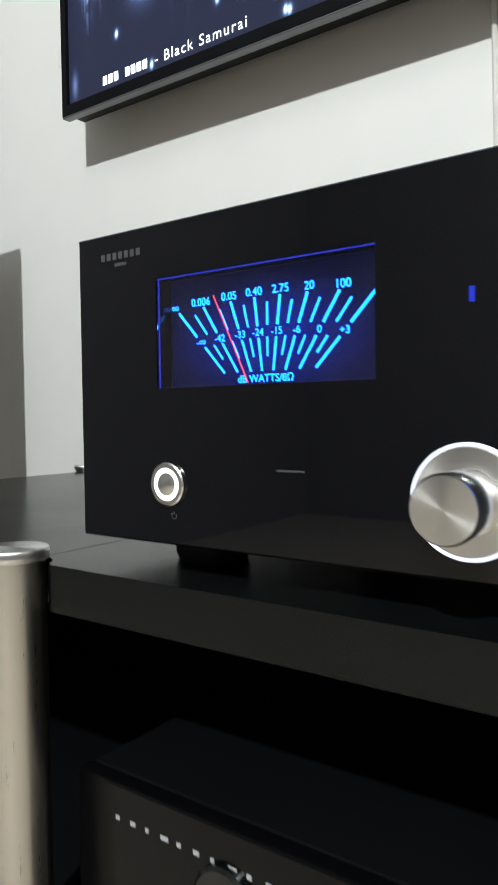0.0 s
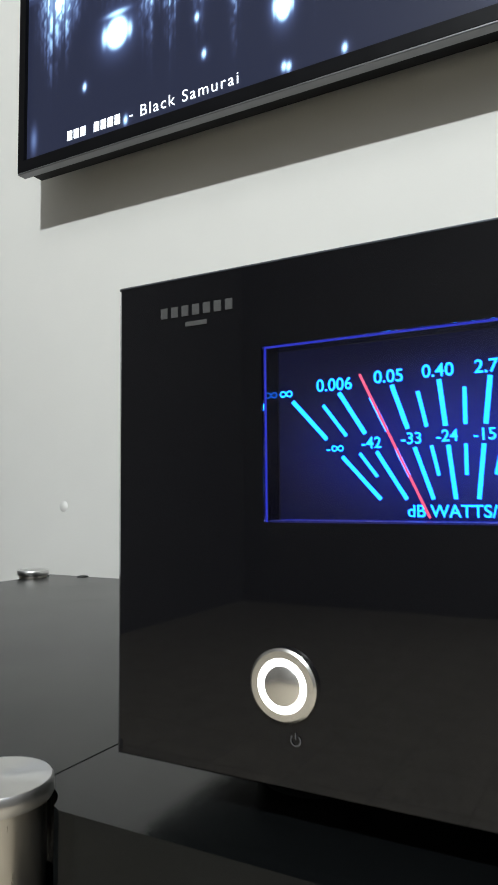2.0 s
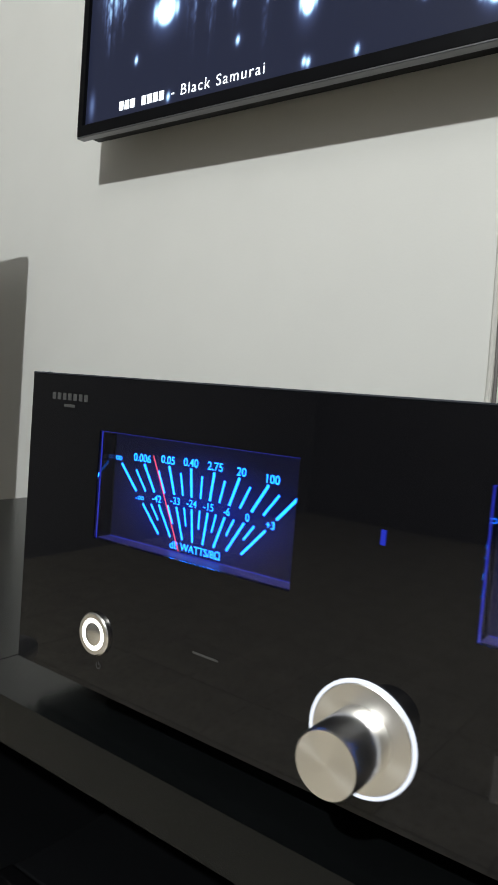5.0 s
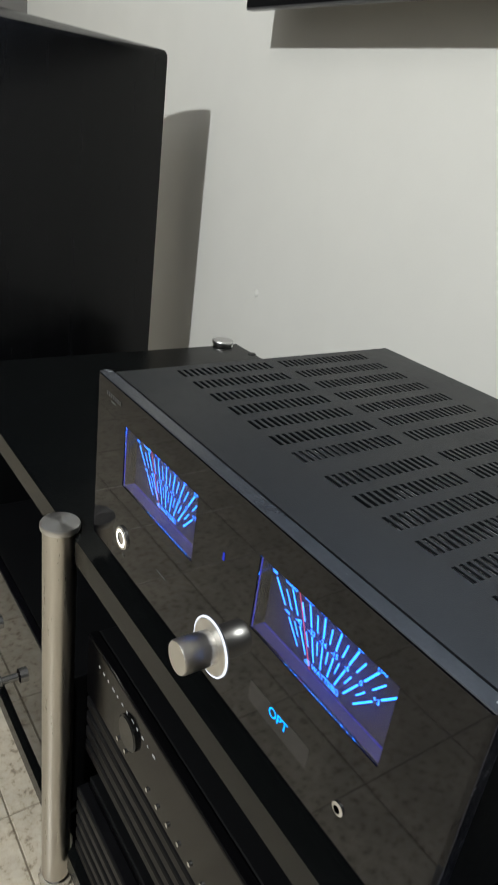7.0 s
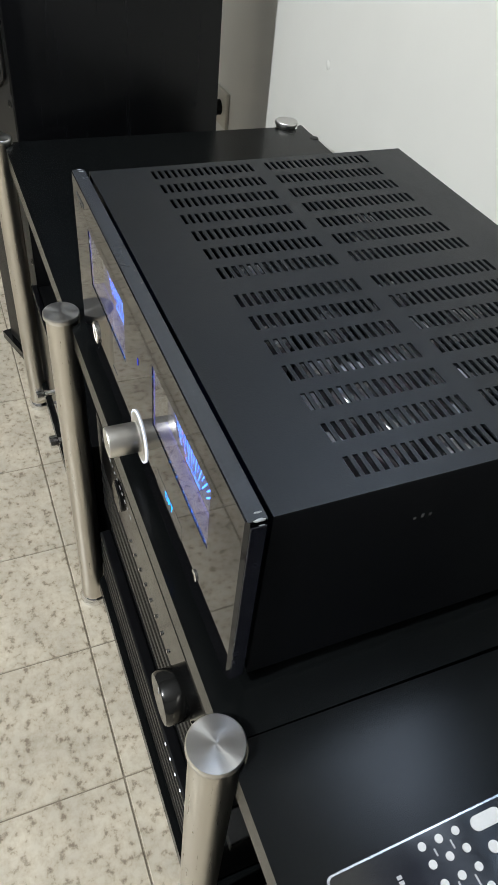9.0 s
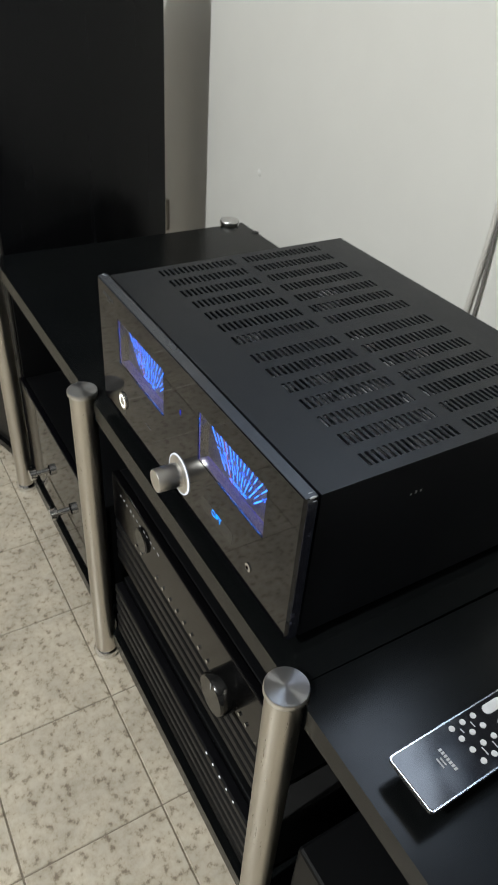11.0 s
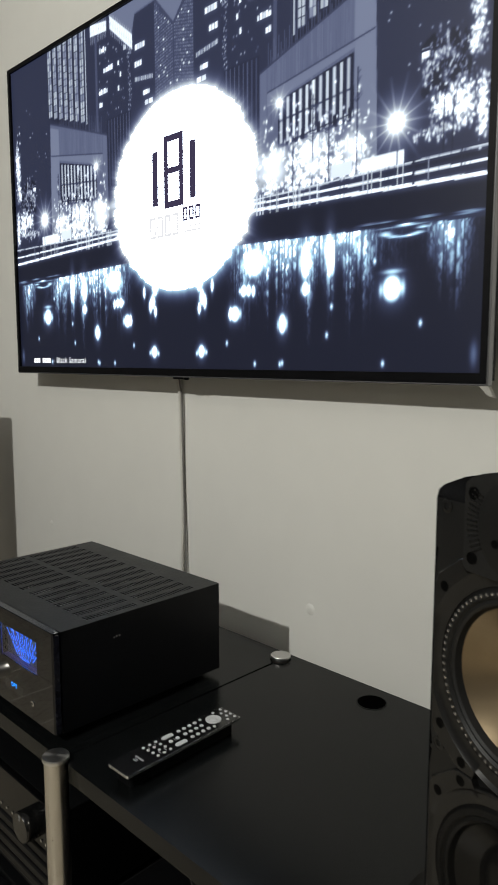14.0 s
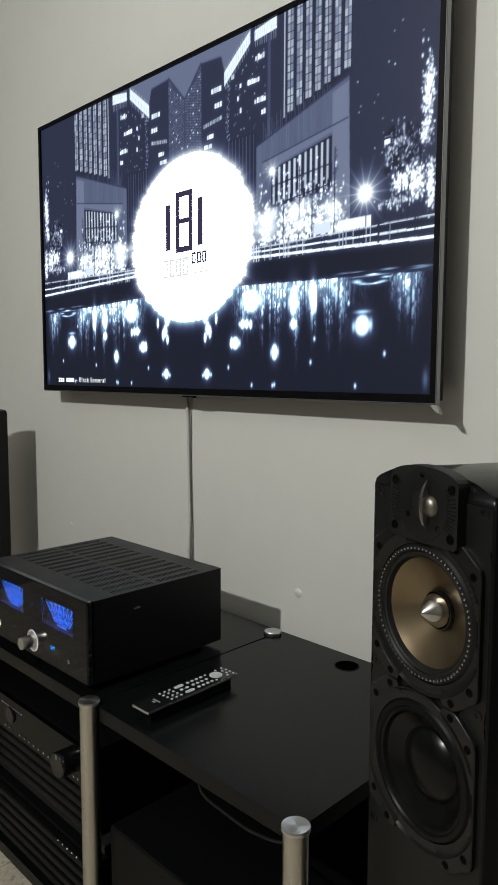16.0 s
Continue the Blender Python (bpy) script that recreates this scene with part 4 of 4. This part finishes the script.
WHITE_INK = glow("screen_white", (0.92, 0.96, 1.0), 1.1)


def bar(x0, x1, z0, z1, material=INK):
    part("screen_mark", box(x0, x1, 0.0050, 0.0056, z0, z1), material, tv)


def stroke_frame(x0, x1, z0, z1, w, material):
    bm = frame_with_holes(bmesh.new(), x0, x1, z0, z1, [(x0 + w, x1 - w, z0 + w, z1 - w)], 0.0050, 0.0056)
    part("screen_mark", bm, material, tv)


for x0, x1, z0, z1 in ((-0.078, -0.060, 0.376, 0.492), (0.050, 0.068, 0.376, 0.492), (-0.024, 0.014, 0.438, 0.450)):
    bar(x0, x1, z0, z1)
stroke_frame(-0.037, 0.028, 0.366, 0.518, 0.0135, INK)
for k in range(4):
    stroke_frame(-0.090 + k * 0.0265, -0.069 + k * 0.0265, 0.306, 0.352, 0.005, GREY_INK)
for k in range(3):
    stroke_frame(0.026 + k * 0.020, 0.041 + k * 0.020, 0.332, 0.360, 0.0042, INK)
bar(0.030, 0.084, 0.318, 0.3205, GREY_INK)
bar(0.030, 0.084, 0.308, 0.311, GREY_INK)
# caption of the track; the name before it stays bars
for k in range(8):
    if k != 3:
        bar(-0.641 + k * 0.0118, -0.6325 + k * 0.0118, 0.027, 0.040, WHITE_INK)
words("caption", "- Black Samurai", 0.0215, WHITE_INK, tv, pose(-0.535, 0.0050, 0.0335, 90, 0, 0), "white caption letters", "LEFT", 0.0, 1.2)

# white cable from the television down the wall
cable = smooth_line([(-0.144, 0.545, 1.120), (-0.145, 0.556, 1.06), (-0.143, 0.557, 0.95), (-0.140, 0.558, 0.82), (-0.139, 0.557, 0.74), (-0.144, 0.557, 0.64), (-0.149, 0.558, 0.52), (-0.143, 0.556, 0.40)])
tagged(part("wall_cable", tube(cable, 0.0042, 10), WHITE_CABLE, smooth=True), "white cable hanging down the wall from the television", "cable")
cable2 = smooth_line([(-0.138, 0.545, 1.118), (-0.137, 0.557, 1.04), (-0.136, 0.558, 0.86), (-0.132, 0.558, 0.74), (-0.130, 0.558, 0.62), (-0.134, 0.558, 0.40)])
tagged(part("wall_cable", tube(cable2, 0.0022, 8), mat("grey_cable", (0.16, 0.15, 0.14), 0.5), smooth=True), "thin grey cable hanging beside the white one", "cable")

# ---- loudspeakers ----
def speaker_outline(w, d, bulge):
    """Plan of the cabinet behind its baffle: curved sides that narrow to the back."""
    right = [(w / 2 - 0.005, 0.0), (w / 2 - 0.0015, 0.0015), (w / 2, 0.005)]
    for k in range(1, 11):
        t = k / 10
        right.append((w / 2 + bulge * math.sin(math.pi * t) - 0.014 * t * t, 0.005 + (d - 0.005) * t))
    return right + [(-x, y) for x, y in reversed(right)]


def baffle_mesh(half, z0, z1, holes, y0, y1):
    """A flat front with round openings, each in its own square field."""
    bm = bmesh.new()

    def quad(pts):
        bm.faces.new([bm.verts.new(p) for p in pts])
    at = z0
    for cz, r, field in sorted(holes):
        quad([(-half, y0, at), (half, y0, at), (half, y0, cz - field), (-half, y0, cz - field)])
        n = 64
        for k in range(n):
            ring = []
            for kk in (k, k + 1):
                a = 2 * math.pi * kk / n
                c, si = math.cos(a), math.sin(a)
                far = min(half / max(abs(c), 1e-6), field / max(abs(si), 1e-6))
                ring.append(((r * c, cz + r * si), (far * c, cz + far * si)))
            (a0, b0), (a1, b1) = ring
            quad([(a0[0], y0, a0[1]), (b0[0], y0, b0[1]), (b1[0], y0, b1[1]), (a1[0], y0, a1[1])])
            quad([(a0[0], y0, a0[1]), (a1[0], y0, a1[1]), (a1[0], y1, a1[1]), (a0[0], y1, a0[1])])
        at = cz + field
    quad([(-half, y0, at), (half, y0, at), (half, y0, z1), (-half, y0, z1)])
    return bm


def plate_radius(a, r):
    """Outline of a driver's plate: a disc cut flat at the sides, with four ears that carry the screws."""
    deg = math.degrees(a) % 180
    deg = min(deg, 180 - deg)
    edge = r + 0.0150
    if deg < 68:
        edge = max(edge, (r + 0.0300) / math.cos(radians(deg - 52)))
    return min(edge, 0.0885 / max(abs(math.cos(a)), 1e-6), 0.0946 / max(abs(math.sin(a)), 1e-6))


def driver(parent, x, z, r, cone, dark):
    flange = bmesh.new()
    rows = []
    turns = sorted([radians(d) for d in range(0, 360, 4)] + [radians(q + e) for q in (68, 112, 248, 292) for e in (-0.3, 0.3)])
    n = len(turns)
    for a in turns:
        ro = plate_radius(a, r)
        lip = min(r + 0.0145, ro - 0.0015)
        dish = min(r + 0.0105, lip - 0.0030)
        rows.append([flange.verts.new((x + q * math.cos(a), -h, z + q * math.sin(a))) for q, h in ((ro, 0.0), (ro, 0.0055), (ro - 0.0010, 0.0065), (lip, 0.0065), (dish, 0.0036), (r + 0.0012, 0.0030))])
    for k in range(n):
        p, q = rows[k], rows[(k + 1) % n]
        for m in range(5):
            flange.faces.new((p[m], q[m], q[m + 1], p[m + 1]))
    basket = part("driver", flange, PLATE, parent, "round dark woofer" if dark else "round woofer with a black flange", True)
    for sx in (-1, 1):
        for sz in (-1, 1):
            for ex, ez in ((0.051, 0.0865), (0.0775, 0.063)):
                part("screw", spin([(0.0047, 0.0063), (0.0047, 0.0068), (0.0042, 0.0069), (0.0039, 0.0066), (0, 0.0066)], 18, "y", (x + sx * ex, 0, z + sz * ez)), SCREW_BLACK, basket, "", True)
    part("surround", spin([(r + 0.0015, 0.001), (r - 0.002, 0.0050), (r - 0.007, 0.0058), (r - 0.009, 0.0034), (r - 0.0115, 0.0042), (r - 0.014, 0.0028), (r - 0.0165, -0.003)], 64, "y", (x, 0, z), ends=False), DARK_RUBBER if dark else RUBBER, basket, "black rubber surround", True)
    if not dark:
        dots = bmesh.new()
        for k in range(76):
            a = 2 * math.pi * k / 76
            spin([(0.0016, 0.0), (0.0013, 0.0012), (0, 0.0017)], 6, "y", (x + (r - 0.0045) * math.cos(a), -0.0058, z + (r - 0.0045) * math.sin(a)), dots)
        part("surround_ribs", dots, RIB_GLINT, basket, "ring of small raised ribs")
    ri = r - 0.0165
    part("cone", spin([(ri, -0.003)] + [(0.0215 + (ri - 0.0215) * (1 - k / 8), -0.003 - 0.022 * (k / 8) ** 0.92) for k in range(1, 9)], 64, "y", (x, 0, z), ends=False), cone, basket, "black cone" if dark else "bronze cone", True)
    if dark:
        part("dust_cap", spin([(0.046, -0.016), (0.041, -0.0105), (0.031, -0.0055), (0.018, -0.002), (0, 0.0)], 40, "y", (x, 0, z)), CONE_DARK, basket, "", True)
    else:
        part("collar", spin([(0.0225, -0.030), (0.0225, -0.0185), (0.0213, -0.018), (0.0208, -0.026)], 40, "y", (x, 0, z), ends=False), GLOSS_BLACK, basket, "", True)
        part("phase_plug", spin([(0.0203, -0.034), (0.0203, -0.019), (0.0192, -0.013), (0.0130, -0.0045), (0.0050, 0.0035), (0.0016, 0.0062), (0, 0.0067)], 40, "y", (x, 0, z)), PHASE_PLUG, basket, "silver pointed phase plug", True)


def loudspeaker(cx, front, turn, label):
    sp = thing("floorstanding_speaker", (cx, front, 0), label, "loudspeaker", "pair of loudspeakers", rz=turn)
    w, d, h = 0.200, 0.422, 1.034
    body = bmesh.new()
    outline = speaker_outline(w, d, 0.010)
    rings = []

    def crown(x, y):
        return 0.022 * (1 - (2 * x / w) ** 2) * (1 - 0.6 * y / d)
    for z, inset in ((0.028, 0.0), (h - 0.010, 0.0), (h - 0.003, 0.0012), (h, 0.004)):
        rings.append([body.verts.new((x * (1 - inset / (w / 2)), y + (inset if y < 0.01 else -inset * (y > d - 0.02)), z + (crown(x, y) if z >= h - 0.001 else 0))) for x, y in outline])
    last = len(outline) - 1
    for n, (a, b) in enumerate(zip(rings, rings[1:])):
        for k in range(len(a)):
            if k == last and n == 0:
                continue
            body.faces.new((a[k], a[(k + 1) % len(a)], b[(k + 1) % len(a)], b[k]))
    body.faces.new(rings[0])
    m = len(outline) // 2
    top = rings[-1]
    cols = []
    for k in range(m):
        row = []
        for q in range(1, 8):
            t = q / 8
            x = top[k].co.x * (1 - t) + top[-1 - k].co.x * t
            row.append(body.verts.new((x, top[k].co.y, h + crown(x, outline[k][1]))))
        cols.append([top[k]] + row + [top[-1 - k]])
    for p, q in zip(cols, cols[1:]):
        for k in range(8):
            body.faces.new((p[k], p[k + 1], q[k + 1], q[k]))
    body.faces.new([top[0]] + cols[0][1:-1] + [top[-1]])
    part("cabinet", body, VENEER, sp, "black curved cabinet", True)
    part("baffle", baffle_mesh(w / 2 - 0.005, 0.028, h - 0.010, [(0.886, 0.0815, 0.093), (0.696, 0.0815, 0.093)], 0.0, 0.03), BAFFLE, sp, "flat black baffle")
    part("plinth", prism([(-0.115, -0.012), (0.115, -0.012), (0.105, d + 0.01), (-0.105, d + 0.01)], 0.010, 0.028, axis="z", bevel=0.003), GLOSS_BLACK, sp, "black plinth")
    for sx in (-1, 1):
        for y in (0.0, d):
            part("spike", spin([(0.003, 0.0), (0.009, 0.003), (0.009, 0.010)], 16, at=(sx * 0.098, y, 0)), CHROME, sp, "", True)
    arch = [(-0.055, 0.976), (-0.051, 0.972), (0.051, 0.972), (0.055, 0.976)] + [(0.055 * math.cos(radians(a)), 1.041 + 0.018 * math.sin(radians(a)) ** 0.9) for a in range(0, 181, 12)]
    tplate = part("tweeter_plate", prism(arch, -0.013, 0.004, bevel=0.0015), STIPPLE, sp, "raised stippled black tweeter plate")
    tplate.matrix_basis = pose(0.004, 0, 0)
    part("waveguide", spin([(0.0405, 0.0), (0.0405, 0.0006), (0.0395, 0.0010), (0.022, 0.0003), (0.0165, 0.0001)], 48, "y", (0, -0.013, 1.015), ends=False), BAFFLE, tplate, "smooth round centre", True)
    for px, pz in ((-0.022, 1.001), (0.026, 0.992), (0.0, 1.049)):
        part("screw", spin([(0.0036, 0.0008), (0.0034, 0.0012), (0.0022, 0.0006), (0, 0.0006)], 14, "y", (px, -0.013, pz)), SCREW_BLACK, tplate, "", True)
    part("dome", spin([(0.0125, 0.0), (0.0110, 0.0035), (0.0070, 0.0062), (0, 0.0070)], 32, "y", (0.0130, -0.0132, 1.015)), TWEETER_DOME, tplate, "metal tweeter dome", True)
    guard = bmesh.new()
    arc = [(radians(a), max(0.25, math.cos(radians(a)))) for a in range(-90, 91, 10)]
    pairs = [[guard.verts.new((0.0120 - 0.004 * c + off, -0.0140 - 0.011 * c, 1.016 + 0.029 * math.sin(a))) for off in (0.0, 0.0055 * c)] for a, c in arc]
    for p, q in zip(pairs, pairs[1:]):
        guard.faces.new((p[0], p[1], q[1], q[0]))
    bmesh.ops.solidify(guard, geom=guard.faces[:], thickness=0.0012)
    part("guard", guard, PHASE_PLUG, tplate, "thin curved metal blade", True)
    ribs = bmesh.new()
    for side in (0, 180):
        for k in range(13):
            a = radians(side - 30 + 5 * k)
            for q in range(4):
                rr = 0.0422 + 0.0031 * q
                spin([(0.0013, 0.0), (0.0010, 0.0009), (0, 0.0012)], 6, "y", (rr * math.cos(a), -0.0129, 1.015 + rr * math.sin(a)), ribs)
    tagged(part("grip_dots", ribs, PLATE, tplate, "rows of raised dots"), kind="stuff")
    for sx in (-1, 1):
        for z in (0.984, 1.038):
            part("screw", spin([(0.0052, 0.0), (0.0052, 0.001), (0.0044, 0.0012), (0.0038, 0.0002), (0, 0.0002)], 16, "y", (sx * 0.0455, -0.013, z)), SCREW_BLACK, tplate, "", True)
    driver(sp, 0.0, 0.886, 0.080, CONE, False)
    driver(sp, 0.0, 0.696, 0.080, CONE_DARK, True)
    for z in (1.018, 0.799, 0.585, 0.30):
        for sx in (-1, 1):
            part("grille_socket", spin([(0.0062, 0.0), (0.0062, 0.0008), (0.0054, 0.0011), (0.0030, 0.0011), (0.0030, 0.0004)], 18, "y", (sx * 0.084, 0.0, z), ends=False), PLATE, sp, "", True)
    return sp


loudspeaker(0.9285, 0.010, -17, "tall black floorstanding speaker with an exposed bronze cone beside the rack")
loudspeaker(-0.896, -0.013, 17, "tall black floorstanding speaker standing in shade beside the rack")

# ---- components under the shelf ----
def receiver(at, w, h, d):
    ob = thing("receiver", at, "black receiver with a glossy strip, round knobs and small buttons", "receiver")
    part("chassis", box(-w / 2, w / 2, 0.012, d, 0.012, h, 0.002), DARK_SHEET, ob)
    part("fascia", box(-w / 2 - 0.001, w / 2 + 0.001, 0.0, 0.012, 0.104, h + 0.001, 0.002), FASCIA, ob, "glossy black front strip")
    for k in range(4):
        part("front_rib", box(-w / 2 - 0.001, w / 2 + 0.001, 0.0, 0.012, 0.013 + 0.0225 * k, 0.0315 + 0.0225 * k, 0.004), PLASTIC, ob, "black horizontal rib")
    part("knob", spin([(0.019, 0.0), (0.019, 0.003), (0.017, 0.0045), (0, 0.0045)], 36, "y", (-0.106, 0, 0.150)), GLOSS_BLACK, ob, "flat black knob", True)
    dial = part("knob", spin([(0.026, 0.0), (0.026, 0.024), (0.024, 0.027), (0, 0.027)], 40, "y", (0.143, 0, 0.142)), GLOSS_BLACK, ob, "large black volume knob", True)
    part("pointer", box(0.142, 0.144, -0.0275, -0.0268, 0.155, 0.165), PRINT_LIGHT, dial)
    for k, x in enumerate((-0.130, -0.112, -0.062, -0.041, -0.020, 0.001, 0.022, 0.043, 0.064, 0.086, 0.165, 0.180)):
        part("small_button", spin([(0.0024, 0.0), (0.0024, 0.0018), (0, 0.0020)], 12, "y", (x, 0, 0.118)), CHROME, ob, "", True)
    for k in range(12):
        part("print_mark", box(-0.185 + k * 0.0115, -0.185 + k * 0.0115 + (0.003, 0.004, 0.0025, 0.0055)[k % 4], -0.0004, 0.0002, h - 0.020, h - 0.0175), PRINT_LIGHT, ob)
    for x in (0.02, 0.028, 0.075, 0.079, 0.083, 0.087, 0.13):
        part("lid_mark", box(x, x + 0.0022, 0.11, 0.1125, h - 0.0002, h + 0.0004), PRINT_LIGHT, ob)
    for sx in (-1, 1):
        for y in (0.05, d - 0.05):
            part("foot", spin([(0.018, 0.0), (0.02, 0.003), (0.02, 0.0125)], 20, at=(sx * (w / 2 - 0.05), y, 0)), RUBBER, ob)
    return ob


receiver((-0.015, 0.006, 0.235), 0.434, 0.187, 0.36)

glossy = thing("cd_player", (-0.505, -0.006, 0.07), "glossy black component with chrome knobs in the rack", "audio component")
part("chassis", box(-0.215, 0.215, 0.012, 0.36, 0.012, 0.235, 0.002), DARK_SHEET, glossy)
part("fascia", box(-0.22, 0.22, 0.0, 0.012, 0.010, 0.237, 0.002), BLACK_GLASS, glossy, "glossy black front")
for x in (-0.125, 0.008):
    part("knob", spin([(0.006, 0.0), (0.006, 0.012), (0.0115, 0.014), (0.0115, 0.026), (0.0105, 0.027), (0, 0.027)], 32, "y", (x, 0, 0.062)), CHROME, glossy, "chrome knob", True)
for sx in (-1, 1):
    for y in (0.05, 0.31):
        part("foot", spin([(0.018, 0.0), (0.02, 0.003), (0.02, 0.0125)], 20, at=(sx * 0.17, y, 0)), RUBBER, glossy)

boxed = thing("boxed_component", (0.505, -0.004, 0.07), "plain dark boxed component on the low shelf", "audio component")
part("case", box(-0.215, 0.215, 0.0, 0.40, 0.006, 0.252, 0.004), DARK_SHEET, boxed)
for sx in (-1, 1):
    for y in (0.05, 0.35):
        part("foot", spin([(0.018, 0.0), (0.018, 0.0065)], 20, at=(sx * 0.17, y, 0)), RUBBER, boxed)

loose = smooth_line([(0.520, 0.02, 0.5205), (0.545, -0.005, 0.518), (0.562, -0.008, 0.503), (0.612, -0.008, 0.497), (0.668, -0.006, 0.494), (0.72, 0.01, 0.498), (0.735, 0.05, 0.5205)])
tagged(part("loose_cable", tube(loose, 0.0022, 8), RUBBER, smooth=True), "thin dark cable hanging under the rack top", "cable")

socket = thing("wall_socket", (-1.281, 0.565, 0.40), "pale wall socket with a dark plug", "wall socket")
part("plate", box(-0.042, 0.042, -0.010, 0.0, -0.042, 0.042, 0.003), BEIGE_BOX, socket)
part("plug", spin([(0.018, 0.0), (0.018, 0.022), (0.012, 0.034), (0, 0.035)], 24, "y", (0.0, -0.010, 0.0)), PLASTIC, socket, "dark plug", True)

lower = thing("power_amplifier", (-0.003, -0.004, 0.07), "low black component with a ribbed front", "amplifier")
part("chassis", box(-0.225, 0.225, 0.016, 0.36, 0.010, 0.132, 0.002), DARK_SHEET, lower)
for k in range(5):
    part("front_rib", box(-0.226, 0.226, 0.0, 0.016, 0.012 + 0.024 * k, 0.028 + 0.024 * k, 0.003), PLASTIC, lower, "black horizontal rib")
for k in range(5):
    part("indicator", spin([(0.0020, 0.0), (0.0016, 0.001), (0, 0.0014)], 10, "y", (0.10 + 0.018 * k, 0.0, 0.124)), WHITE_LED, lower)
for sx in (-1, 1):
    for y in (0.05, 0.31):
        part("foot", spin([(0.018, 0.0), (0.02, 0.003), (0.02, 0.0105)], 20, at=(sx * 0.17, y, 0)), RUBBER, lower)

# ---- floor tiles ----
PITCH, TX0, TY0 = 0.2075, 0.0445, -0.046


def tile_bm():
    return box(-PITCH / 2 + 0.0011, PITCH / 2 - 0.0011, -PITCH / 2 + 0.0011, PITCH / 2 - 0.0011, -0.012, 0.0, 0.0010, 1)


tile_mesh = bpy.data.meshes.new("tile")
_b = tile_bm()
_b.to_mesh(tile_mesh)
_b.free()
tile_mesh.materials.append(TERRAZZO)
far_tiles = bmesh.new()
for i in range(-12, 15):
    for j in range(-19, 4):
        x, y = TX0 + (i + 0.5) * PITCH, TY0 + (j + 0.5) * PITCH
        if not (X0 - 0.05 < x < X1 + 0.05 and Y0 - 0.05 < y < WALL_Y + 0.05):
            continue
        if -7 <= i <= 6 and j >= -7:
            tile = new("tile", tile_mesh)
            tile.parent = floor
            tile.matrix_basis = pose(x, y, 0)
        else:
            h = PITCH / 2 - 0.0011
            far_tiles.faces.new([far_tiles.verts.new((x + a * h, y + b * h, 0)) for a, b in ((-1, -1), (1, -1), (1, 1), (-1, 1))])
tagged(part("tiles", far_tiles, TERRAZZO, floor), kind="stuff")
